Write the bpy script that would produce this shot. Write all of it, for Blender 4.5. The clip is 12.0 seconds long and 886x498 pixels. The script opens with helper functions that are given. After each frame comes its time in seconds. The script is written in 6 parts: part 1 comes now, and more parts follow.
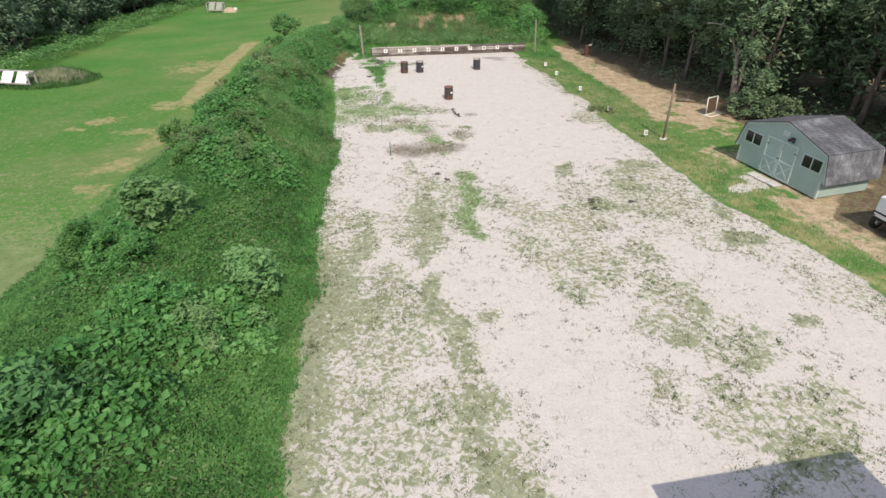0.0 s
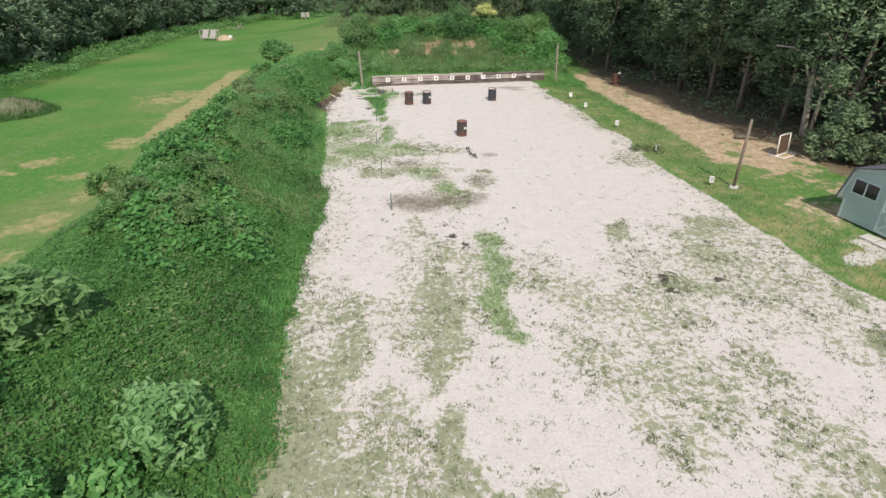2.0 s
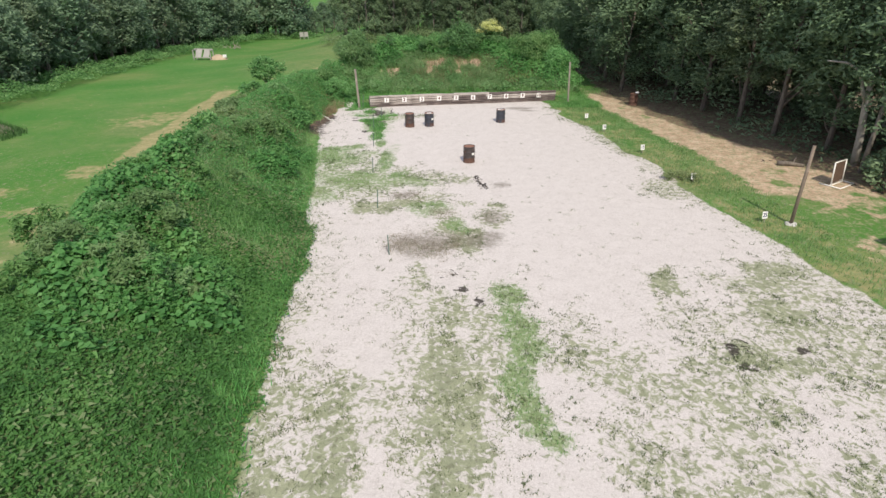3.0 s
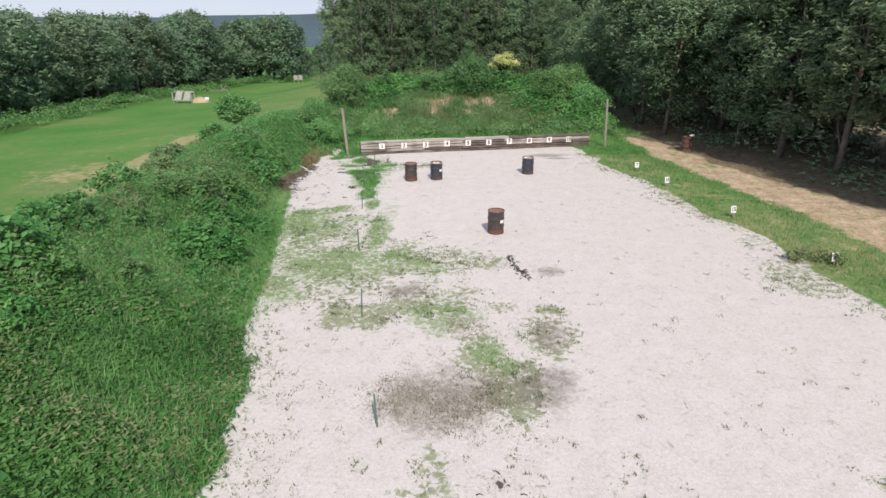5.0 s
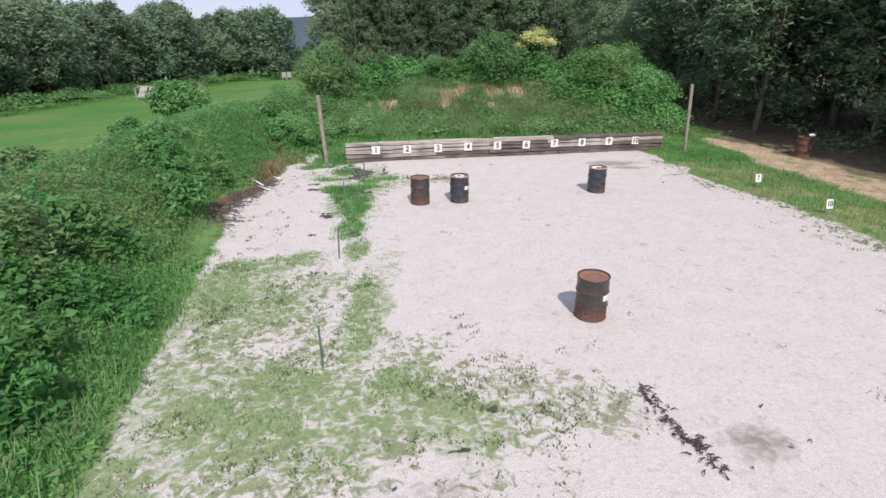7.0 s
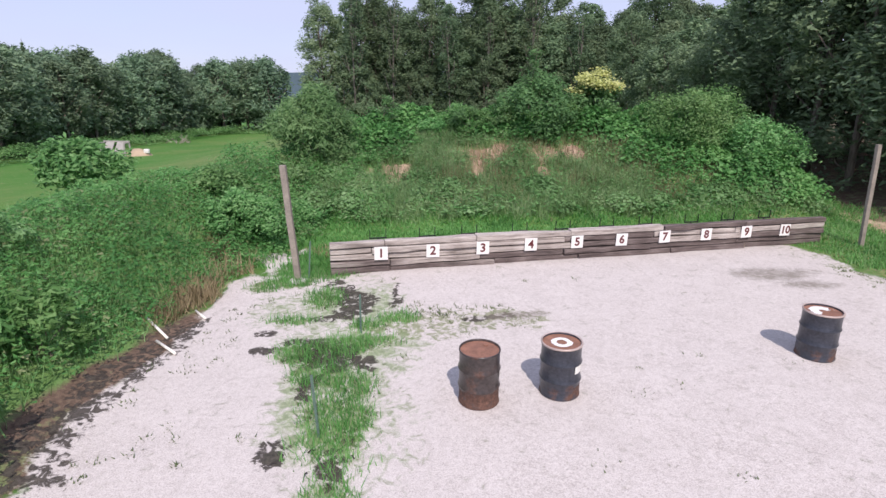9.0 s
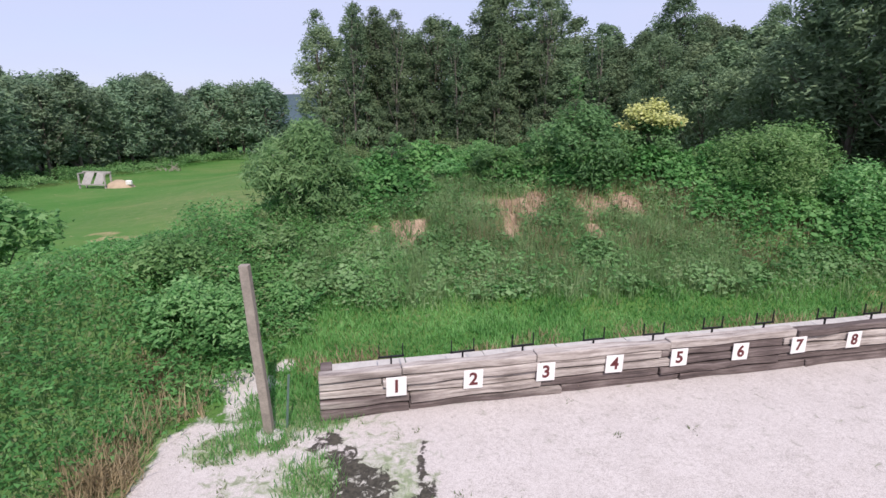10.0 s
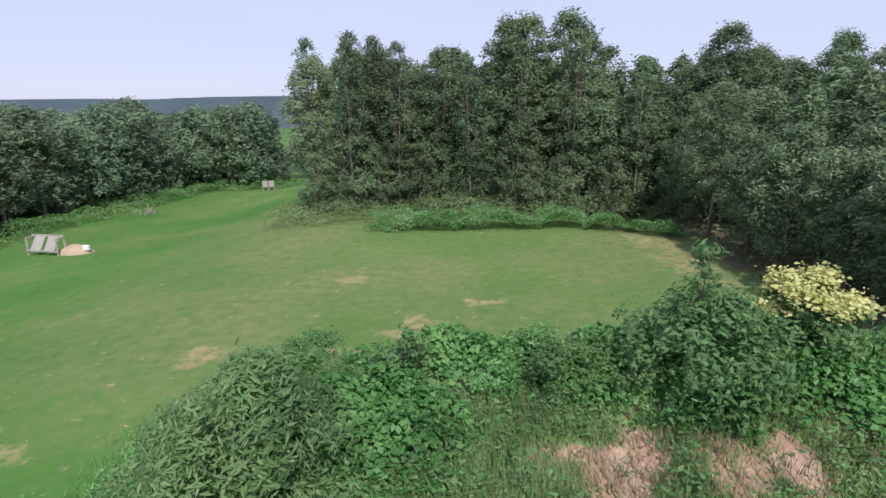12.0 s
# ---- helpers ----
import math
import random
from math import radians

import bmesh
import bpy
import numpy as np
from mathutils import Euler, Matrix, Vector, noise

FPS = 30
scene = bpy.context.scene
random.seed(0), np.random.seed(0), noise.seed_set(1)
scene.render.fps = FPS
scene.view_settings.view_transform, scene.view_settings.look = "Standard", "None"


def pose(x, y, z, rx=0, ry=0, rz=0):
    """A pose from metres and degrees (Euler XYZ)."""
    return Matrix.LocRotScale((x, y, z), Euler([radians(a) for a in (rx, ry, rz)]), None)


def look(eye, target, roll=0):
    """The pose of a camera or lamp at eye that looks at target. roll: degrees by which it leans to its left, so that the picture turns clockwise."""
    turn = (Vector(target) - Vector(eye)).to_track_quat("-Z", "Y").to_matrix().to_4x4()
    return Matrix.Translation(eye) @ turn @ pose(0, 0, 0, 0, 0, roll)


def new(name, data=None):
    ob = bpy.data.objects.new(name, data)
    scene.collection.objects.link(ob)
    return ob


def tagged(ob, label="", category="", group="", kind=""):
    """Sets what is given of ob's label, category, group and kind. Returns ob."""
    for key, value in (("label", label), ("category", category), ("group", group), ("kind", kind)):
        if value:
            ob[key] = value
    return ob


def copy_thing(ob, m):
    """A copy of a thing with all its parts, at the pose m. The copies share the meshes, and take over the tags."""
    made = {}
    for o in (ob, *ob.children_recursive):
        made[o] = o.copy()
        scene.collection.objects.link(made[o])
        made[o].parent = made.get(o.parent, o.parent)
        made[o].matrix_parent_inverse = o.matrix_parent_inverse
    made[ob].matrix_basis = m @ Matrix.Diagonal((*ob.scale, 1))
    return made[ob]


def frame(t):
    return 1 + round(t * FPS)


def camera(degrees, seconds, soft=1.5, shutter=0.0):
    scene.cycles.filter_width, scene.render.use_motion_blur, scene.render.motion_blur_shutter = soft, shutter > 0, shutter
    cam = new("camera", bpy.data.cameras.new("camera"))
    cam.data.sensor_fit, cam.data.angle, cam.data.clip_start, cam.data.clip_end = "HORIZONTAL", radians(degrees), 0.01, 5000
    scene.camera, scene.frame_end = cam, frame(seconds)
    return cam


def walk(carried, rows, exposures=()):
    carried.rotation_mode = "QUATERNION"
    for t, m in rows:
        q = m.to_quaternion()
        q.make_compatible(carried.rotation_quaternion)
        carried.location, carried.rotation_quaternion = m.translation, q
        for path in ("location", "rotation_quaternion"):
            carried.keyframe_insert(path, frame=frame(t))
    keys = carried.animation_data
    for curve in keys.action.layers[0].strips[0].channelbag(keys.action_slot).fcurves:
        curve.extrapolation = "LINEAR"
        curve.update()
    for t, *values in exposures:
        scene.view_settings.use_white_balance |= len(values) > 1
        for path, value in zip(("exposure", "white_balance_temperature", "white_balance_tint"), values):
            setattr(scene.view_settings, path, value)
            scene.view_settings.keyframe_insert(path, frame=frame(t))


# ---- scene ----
cam = camera(78.3, 12.0)
METRES, EYE, TILT, LEAN, TURN = 51.5, 10.85, -31.9, 0.0, 0.0
ROWS = [
    (0.0, -0.00055, 0.00302, -0.00177, -0.023, 0.158, 0.086),
    (0.5, -0.00295, 0.03077, 0.00862, 0.070, 0.871, 0.032),
    (1.0, -0.00562, 0.06073, 0.01847, 0.111, 1.568, 0.016),
    (1.5, -0.00806, 0.09177, 0.02877, 0.149, 2.277, -0.011),
    (2.0, -0.01039, 0.12384, 0.04018, 0.260, 3.033, -0.043),
    (2.5, -0.01308, 0.15744, 0.05245, 0.290, 3.911, -0.023),
    (3.0, -0.01521, 0.19243, 0.06588, 0.317, 4.970, 0.056),
    (3.5, -0.01707, 0.22961, 0.08040, 0.355, 6.265, 0.147),
    (5.5, -0.03193, 0.38669, 0.13973, 0.225, 9.659, 0.389),
    (6.0, -0.03591, 0.43018, 0.15615, 0.199, 9.638, 0.413),
    (6.5, -0.04048, 0.47383, 0.17242, 0.102, 9.632, 0.411),
    (7.0, -0.04553, 0.51751, 0.18763, 0.017, 9.739, 0.445),
    (9.0, -0.06876, 0.67450, 0.27118, -0.140, 14.885, 0.527),
    (9.5, -0.07626, 0.71103, 0.29691, -0.207, 16.329, 0.533),
    (10.0, -0.08265, 0.74611, 0.32566, -0.211, 16.944, 0.565),
    (10.5, -0.08761, 0.77909, 0.36086, -0.143, 16.912, 0.621),
    (11.0, -0.09142, 0.80977, 0.39974, -0.116, 16.856, 0.706),
    (11.5, -0.09442, 0.83485, 0.43859, -0.119, 16.836, 0.799),
    (12.0, -0.09713, 0.84444, 0.46964, -0.078, 16.817, 0.909),
]
walk(cam, [(t, pose(0, 0, EYE, TILT, LEAN, TURN) @ pose(METRES * x, METRES * y, METRES * z, 90 + pitch, roll, yaw)) for t, x, y, z, yaw, pitch, roll in ROWS],
     exposures=[(0.0, 0.35, 6980, 6), (3.5, 0.36, 6850, 7), (6.5, 0.36, 6550, 10), (9.0, 0.38, 6420, 17), (12.0, 0.38, 6420, 17)])
# ---------------------------------------------------------------- light
SUN_EL, SHADOW_X, SHADOW_Y = radians(48.5), -0.22, 0.975
sun_data = bpy.data.lights.new("sun", "SUN")
sun_data.energy, sun_data.angle, sun_data.color = 3.2, radians(0.6), (1.0, 0.93, 0.84)
sun = new("sun", sun_data)
sun.matrix_world = look((-SHADOW_X * 40, -SHADOW_Y * 40, 40 * math.tan(SUN_EL)), (0, 0, 0))
world = bpy.data.worlds.new("world")
scene.world = world
world.use_nodes = True
wn = world.node_tree.nodes
sky = wn.new("ShaderNodeTexSky")
sky.sky_type, sky.sun_disc = "NISHITA", False
sky.sun_elevation, sky.sun_rotation = SUN_EL, math.atan2(-SHADOW_X, -SHADOW_Y)
sky.air_density, sky.dust_density, sky.ozone_density = 1.0, 0.4, 3.0
# thin white summer haze over the whole sky
haze = wn.new("ShaderNodeMix")
haze.data_type = "RGBA"
cloud = wn.new("ShaderNodeTexNoise")
cloud.inputs["Scale"].default_value, cloud.inputs["Detail"].default_value, cloud.inputs["Roughness"].default_value = 1.6, 5, 0.55
stretch = wn.new("ShaderNodeMapping")
stretch.inputs["Scale"].default_value = (1, 1, 5)
spread = wn.new("ShaderNodeMapRange")
spread.inputs["From Min"].default_value, spread.inputs["From Max"].default_value = 0.35, 0.65
spread.inputs["To Min"].default_value, spread.inputs["To Max"].default_value = 0.70, 0.92
world.node_tree.links.new(wn.new("ShaderNodeTexCoord").outputs["Generated"], stretch.inputs[0])
world.node_tree.links.new(stretch.outputs[0], cloud.inputs["Vector"])
world.node_tree.links.new(cloud.outputs[0], spread.inputs["Value"])
world.node_tree.links.new(spread.outputs[0], haze.inputs[0])
haze.inputs[7].default_value = (4.95, 5.45, 7.25, 1)
wn["Background"].inputs["Strength"].default_value = 0.102
world.node_tree.links.new(sky.outputs[0], haze.inputs[6])
world.node_tree.links.new(haze.outputs[2], wn["Background"].inputs["Color"])

# ---------------------------------------------------------------- helpers


def link_mesh(name, me, material, parent=None, label=""):
    ob = new(name, me)
    if material is not None and not me.materials:
        me.materials.append(material)
    if parent is not None:
        ob.parent = parent
    if label:
        ob["label"] = label
    return ob


def part(name, bm, material, parent=None, label="", smooth=False):
    me = bpy.data.meshes.new(name)
    bm.to_mesh(me)
    bm.free()
    if smooth:
        me.polygons.foreach_set("use_smooth", [True] * len(me.polygons))
    return link_mesh(name, me, material, parent, label)


def thing(name, m, label, category, group="", kind=""):
    ob = new(name)
    ob.empty_display_size = 0.2
    ob.matrix_world = m
    return tagged(ob, label, category, group, kind)


def box(bm, sx, sy, sz, m=None, bevel=0.0):
    """A box of that size, centred, placed by m."""
    made = bmesh.ops.create_cube(bm, size=1.0, matrix=(m or Matrix()) @ Matrix.Diagonal((sx, sy, sz, 1)))
    if bevel:
        edges = {e for v in made["verts"] for e in v.link_edges}
        bmesh.ops.bevel(bm, geom=list(edges), offset=bevel, segments=1, affect="EDGES")
    return bm


def at(x, y, z, rx=0, ry=0, rz=0):
    return pose(x, y, z, rx, ry, rz)


def tube(bm, points, radii, sides=8, cap=True):
    """A tube along points, with a radius at each."""
    rings = []
    radii = [float(q) for q in radii]
    for i, p in enumerate(points):
        p = Vector([float(q) for q in p])
        a = Vector([float(q) for q in points[max(i - 1, 0)]])
        b = Vector([float(q) for q in points[min(i + 1, len(points) - 1)]])
        d = (b - a).normalized()
        u = d.orthogonal().normalized() if abs(d.z) > 0.98 else d.cross(Vector((0, 0, 1))).normalized()
        v = d.cross(u)
        rings.append([bm.verts.new(p + radii[i] * (math.cos(k) * u + math.sin(k) * v))
                      for k in (2 * math.pi * j / sides for j in range(sides))])
    for r, s in zip(rings, rings[1:]):
        for j in range(sides):
            bm.faces.new((r[j], r[(j + 1) % sides], s[(j + 1) % sides], s[j]))
    if cap:
        bm.faces.new(rings[0][::-1])
        bm.faces.new(rings[-1])
    return bm


def lathe(bm, profile, sides=32):
    rings = [[bm.verts.new((r * math.cos(2 * math.pi * j / sides), r * math.sin(2 * math.pi * j / sides), z)) for j in range(sides)]
             for r, z in profile]
    for r, s in zip(rings, rings[1:]):
        for j in range(sides):
            bm.faces.new((r[j], r[(j + 1) % sides], s[(j + 1) % sides], s[j]))
    return bm, rings


def quick_mesh(name, co, faces, size):
    """A mesh from arrays: co (n, 3), faces (m, size)."""
    me = bpy.data.meshes.new(name)
    me.vertices.add(len(co))
    me.vertices.foreach_set("co", np.asarray(co, np.float32).ravel())
    me.loops.add(faces.size)
    me.loops.foreach_set("vertex_index", faces.ravel().astype(np.int32))
    me.polygons.add(len(faces))
    me.polygons.foreach_set("loop_start", np.arange(0, faces.size, size, dtype=np.int32))
    me.update(calc_edges=True)
    return me


def unit(v):
    return v / np.maximum(np.linalg.norm(v, axis=1, keepdims=True), 1e-9)


# leaves turn their faces up and towards the sun
SUNWARD = np.array([0.12, -0.55, 0.83])


def leaves(name, centre, length, width, droop, r, up=0.6, fold=True, face=None):
    """Bent leaf blades, each of two triangles folded on the midrib: centre (n, 3), length and width (n,). face: which way the clump's surface looks there."""
    n = len(centre)
    a = r.uniform(0, 2 * np.pi, n)
    out = np.stack([np.cos(a), np.sin(a), r.uniform(-droop, 0.35, n)], 1)
    out = unit(out)
    if face is None:
        nrm = unit(r.normal(0, 0.55, (n, 3)) + up * SUNWARD)
    else:
        nrm = unit(r.normal(0, 0.45, (n, 3)) + 0.8 * face + 0.35 * up * SUNWARD)
        out = unit(out - 0.85 * np.sum(out * nrm, 1)[:, None] * nrm)
    side = unit(np.cross(out, nrm))
    nrm = np.cross(side, out)
    base = centre - out * length[:, None] * 0.5
    tip = centre + out * length[:, None] * 0.5
    lift = nrm * (width * 0.22)[:, None]
    left = centre + side * (width * 0.5)[:, None] + lift - out * length[:, None] * 0.06
    right = centre - side * (width * 0.5)[:, None] + lift - out * length[:, None] * 0.06
    co = np.stack([base, right, tip, left], 1).reshape(-1, 3)
    if not fold:
        co = np.stack([base * 0.6 + left * 0.4, base * 0.4 + right * 0.6 - lift, tip], 1).reshape(-1, 3)
        return quick_mesh(name, co, np.arange(3 * n).reshape(-1, 3), 3)
    k = np.arange(n)[:, None] * 4
    faces = np.concatenate([k + [[0, 1, 2]], k + [[0, 2, 3]]], 1).reshape(-1, 3)
    return quick_mesh(name, co, faces, 3)


def blades(name, root, height, width, lean, r, simple=False):
    """Grass blades, a narrow bent strip each, or one triangle."""
    n = len(root)
    a = r.uniform(0, 2 * np.pi, n)
    d = np.stack([np.cos(a), np.sin(a), np.zeros(n)], 1)
    s = np.stack([-np.sin(a), np.cos(a), np.zeros(n)], 1)
    w = (s.T * width * 0.5).T
    up = np.zeros((n, 3))
    up[:, 2] = height
    tip = root + up + (d.T * height * lean).T
    mid = root + up * 0.55 + (d.T * height * lean * 0.3).T
    if simple:
        return quick_mesh(name, np.stack([root - w, root + w, tip], 1).reshape(-1, 3), np.arange(3 * n).reshape(-1, 3), 3)
    co = np.stack([root - w, root + w, mid + w * 0.7, tip, mid - w * 0.7], 1).reshape(-1, 3)
    k = np.arange(n)[:, None] * 5
    faces = np.concatenate([k + [[0, 1, 2]], k + [[0, 2, 4]], k + [[4, 2, 3]]], 1).reshape(-1, 3)
    return quick_mesh(name, co, faces, 3)


def hash2(ix, iy, seed):
    v = np.sin(ix * 127.1 + iy * 311.7 + seed * 74.7) * 43758.5453
    return v - np.floor(v)


def vnoise(x, y, scale, seed=0, octaves=3):
    """Value noise, about 0 to 1."""
    total, amp, norm = 0.0, 1.0, 0.0
    for o in range(octaves):
        u, v = x * scale * 2 ** o + 13.1 * o, y * scale * 2 ** o + 7.7 * o
        iu, iv = np.floor(u), np.floor(v)
        fu, fv = u - iu, v - iv
        fu, fv = fu * fu * (3 - 2 * fu), fv * fv * (3 - 2 * fv)
        a, b = hash2(iu, iv, seed + o), hash2(iu + 1, iv, seed + o)
        c, d = hash2(iu, iv + 1, seed + o), hash2(iu + 1, iv + 1, seed + o)
        total = total + amp * ((a * (1 - fu) + b * fu) * (1 - fv) + (c * (1 - fu) + d * fu) * fv)
        norm += amp
        amp *= 0.5
    return total / norm


def domes(x, y, cell, seed, share=1.0):
    """Rounded bushy mounds on a jittered grid, 0 to 1."""
    best = np.zeros_like(x)
    iu, iv = np.floor(x / cell), np.floor(y / cell)
    for a in (-1, 0, 1):
        for b in (-1, 0, 1):
            u, v = iu + a, iv + b
            cx, cy = (u + hash2(u, v, seed)) * cell, (v + hash2(u, v, seed + 1)) * cell
            rad = cell * (0.55 + 0.45 * hash2(u, v, seed + 2))
            top = (0.45 + 0.55 * hash2(u, v, seed + 3)) * (hash2(u, v, seed + 4) < share)
            best = np.maximum(best, top * np.sqrt(np.clip(1 - ((x - cx) ** 2 + (y - cy) ** 2) / rad ** 2, 0, 1)))
    return best


def step(a, b, v):
    k = np.clip((v - a) / (b - a), 0, 1)
    return k * k * (3 - 2 * k)


# ---------------------------------------------------------------- the plan of the ground
LOT_LEFT = ((-20, -1.5), (7, -3.5), (12, -4.2), (16, -4.6), (22, -5.3), (25.4, -5.6), (30, -6.35), (34, -7.0), (38.6, -7.8), (43, -8.2), (47, -8.35), (49.5, -8.0), (52, -7.2))
LOT_RIGHT = ((-20, 20), (10, 16.0), (15, 14.3), (18, 13.4), (21, 12.3), (25, 11.1), (30, 10.2), (35, 9.7), (38, 8.9), (43.5, 7.8), (49.5, 6.9), (52, 6.6))
WOOD_EDGE = ((-10, 26), (20, 21.5), (28, 19.5), (33.7, 18.0), (37.3, 16.8), (42.4, 15.0), (47, 14.0), (51, 13.2), (56, 11.2), (62, 10.5), (75, 9.5), (86, 10.0))
BERM_OUT = ((-20, -14.5), (15, -15.2), (27, -15.7), (37, -16.3), (50, -16.6), (55, -16.0), (60, -13.6), (65, -11.0))
LEFT_WOOD = ((20, -33), (54, -37), (65, -39), (79, -41), (95, -43), (112, -42), (128, -40))


def line(table, y):
    t = np.array(table)
    return np.interp(y, t[:, 0], t[:, 1])


def ground_z(x, y):
    x, y = np.asarray(x, float), np.asarray(y, float)
    left, out = line(LOT_LEFT, y), line(BERM_OUT, y)
    # the field falls gently away to the north-west
    field = -0.012 * np.clip(-x - 17, 0, 60) - 0.038 * np.clip(y - 42, 0, 75) * step(-12, -30, x) - 0.006 * np.clip(y - 66, 0, 60)
    field = field - 0.03 * np.clip(y - 125, 0, 250) - 0.02 * np.clip(-x - 60, 0, 200)
    # left berm
    rise = step(0, 4.6, left - x) * step(0, 5.2, x - out)
    crest = 1.75 + 0.35 * (vnoise(x, y, 0.16, 3, 2) - 0.5)
    north = step(-9, -11, x)
    crest = crest * step(70 - 7 * north, 58 - 8 * north, y)
    berm = rise * crest
    # back berm
    toe = 53.4 + 0.10 * x
    back = (1 - 0.22 * step(1, -5, x)) * (0.65 * np.clip((y - toe) / 8.2, 0, 1) + 0.35 * step(0, 8.2, y - toe)) * step(67.0, 60.8, y) * step(11.8, 8.0, x) * step(-13.5, -7.0, x)
    back = back * (2.75 + 0.5 * (vnoise(x, y, 0.2, 9, 2) - 0.5))
    h = np.maximum(berm, back) + 0.25 * np.minimum(berm, back)
    # right bank under the trees
    wood = line(WOOD_EDGE, y)
    bank = 0.5 * step(0, 6, x - wood)
    rough = 0.05 * (vnoise(x, y, 0.5, 5, 3) - 0.5)
    inside = (x > left) & (x < line(LOT_RIGHT, y)) & (y < 51)
    rough = np.where(inside, rough * 0.15, rough + 0.12 * (vnoise(x, y, 0.11, 6, 2) - 0.5))
    h = h - 0.014 * np.clip(x + 4, 0, 13) * step(36, 50, y) * step(62, 54, y)
    return field * (1 - np.clip(rise, 0, 1)) + h + bank + rough


def spots(x, y, table, warp=1.0, grow=1.0):
    """How far the points lie in the ellipses (x, y, rx, ry, turn), ragged at the rim."""
    total = np.zeros_like(x)
    ragged = 0.55 * (vnoise(x, y, 1.1, 21, 3) - 0.5) * 2
    x, y = x + warp * 1.3 * (vnoise(x, y, 0.55, 22, 3) - 0.5), y + warp * 1.8 * (vnoise(x, y, 0.5, 23, 3) - 0.5)
    for cx, cy, rx, ry, turn in table:
        a = radians(turn)
        u = (x - cx) * math.cos(a) + (y - cy) * math.sin(a)
        v = -(x - cx) * math.sin(a) + (y - cy) * math.cos(a)
        total = np.maximum(total, step(1.35, 0.45, np.sqrt((u / rx) ** 2 + (v / ry) ** 2) / grow + ragged))
    return total


GREEN_NEAR = ((0.95, 23.9, 0.45, 0.8, 0), (1.0, 22.9, 0.36, 0.5, 0), (1.38, 21.9, 0.48, 0.7, 0), (1.15, 21.1, 0.34, 0.6, 0), (1.05, 20.0, 0.42, 0.85, 0), (1.15, 18.9, 0.36, 0.6, 0), (1.5, 18.3, 0.4, 0.3, 0))
GREEN_MID = ((-6.9, 37.6, 0.75, 1.2, 0), (-6.9, 38.3, 0.6, 0.8, 0), (-5.6, 37.4, 0.5, 0.5, 0), (-5.7, 39.3, 0.43, 0.5, 0), (-4.5, 39.8, 0.26, 0.8, 0), (-3.95, 37.5, 0.26, 1.3, 0),
             (-3.7, 35.7, 0.26, 0.75, 0), (-3.2, 34.5, 0.4, 0.45, 0), (-4.95, 43.0, 0.4, 1.0, 0), (-4.9, 41.4, 0.35, 0.8, 0), (-1.3, 31.1, 0.34, 0.31, 0), (-4.9, 33.6, 0.5, 0.3, 0),
             (-4.6, 34.6, 0.6, 0.4, 0), (-5.7, 33.9, 0.5, 0.35, 0), (-0.5, 29.0, 0.4, 0.6, 20))
GREEN_FAR = ((-6.05, 47.65, 0.36, 0.5, 0), (-6.4, 46.5, 0.36, 0.2, 0), (-5.0, 46.3, 0.28, 0.2, 0), (-4.85, 45.6, 0.32, 0.2, 0), (-5.3, 45.4, 0.36, 0.3, 0), (-5.95, 45.1, 0.36, 0.36, 0), (-4.4, 46.6, 0.34, 0.18, 0),
             (-6.9, 48.6, 0.55, 0.34, 0), (-6.6, 49.3, 0.7, 0.6, 0), (-5.5, 44.4, 0.36, 0.3, 0), (-4.8, 44.0, 0.3, 0.4, 0), (-4.8, 43.2, 0.2, 0.4, 0), (-7.5, 48.4, 0.4, 0.3, 0))
OLIVE_NEAR = ((-3.0, 17.4, 0.5, 1.8, 0), (-3.3, 14.9, 0.8, 1.35, 0), (-3.4, 13.3, 0.75, 1.1, 0), (-2.4, 13.8, 0.7, 0.8, 0), (-3.4, 11.9, 0.6, 0.9, 0), (-3.3, 9.4, 0.5, 2.4, 4),
              (-0.8, 21.3, 0.5, 2.1, 0), (-0.5, 18.7, 0.6, 1.7, 0), (-0.8, 16.7, 0.45, 1.1, 0), (-0.4, 14.9, 0.42, 1.1, 0), (-0.1, 13.6, 0.55, 0.8, 0), (0.4, 12.8, 0.5, 0.9, 0),
              (0.45, 11.6, 0.55, 0.9, 0), (0.9, 9.6, 0.7, 1.4, 0), (1.2, 7.6, 0.75, 1.6, 0), (1.3, 13.5, 0.36, 0.34, 0))
OLIVE_RIGHT = ((6.2, 24.6, 0.6, 0.75, 0), (9.4, 25.5, 1.1, 0.6, 0), (7.1, 20.9, 0.9, 0.55, 0), (11.8, 17.9, 0.9, 0.6, 0), (8.1, 13.9, 0.4, 0.4, 0), (7.0, 12.4, 0.45, 0.35, 0), (8.8, 11.5, 0.6, 0.5, 0),
               (9.0, 24.5, 0.65, 0.5, 0), (8.6, 22.8, 0.6, 0.65, 0), (8.9, 8.5, 1.3, 0.7, 0), (11.3, 13.0, 0.4, 0.4, 0), (11.7, 20.3, 0.5, 0.8, 0))
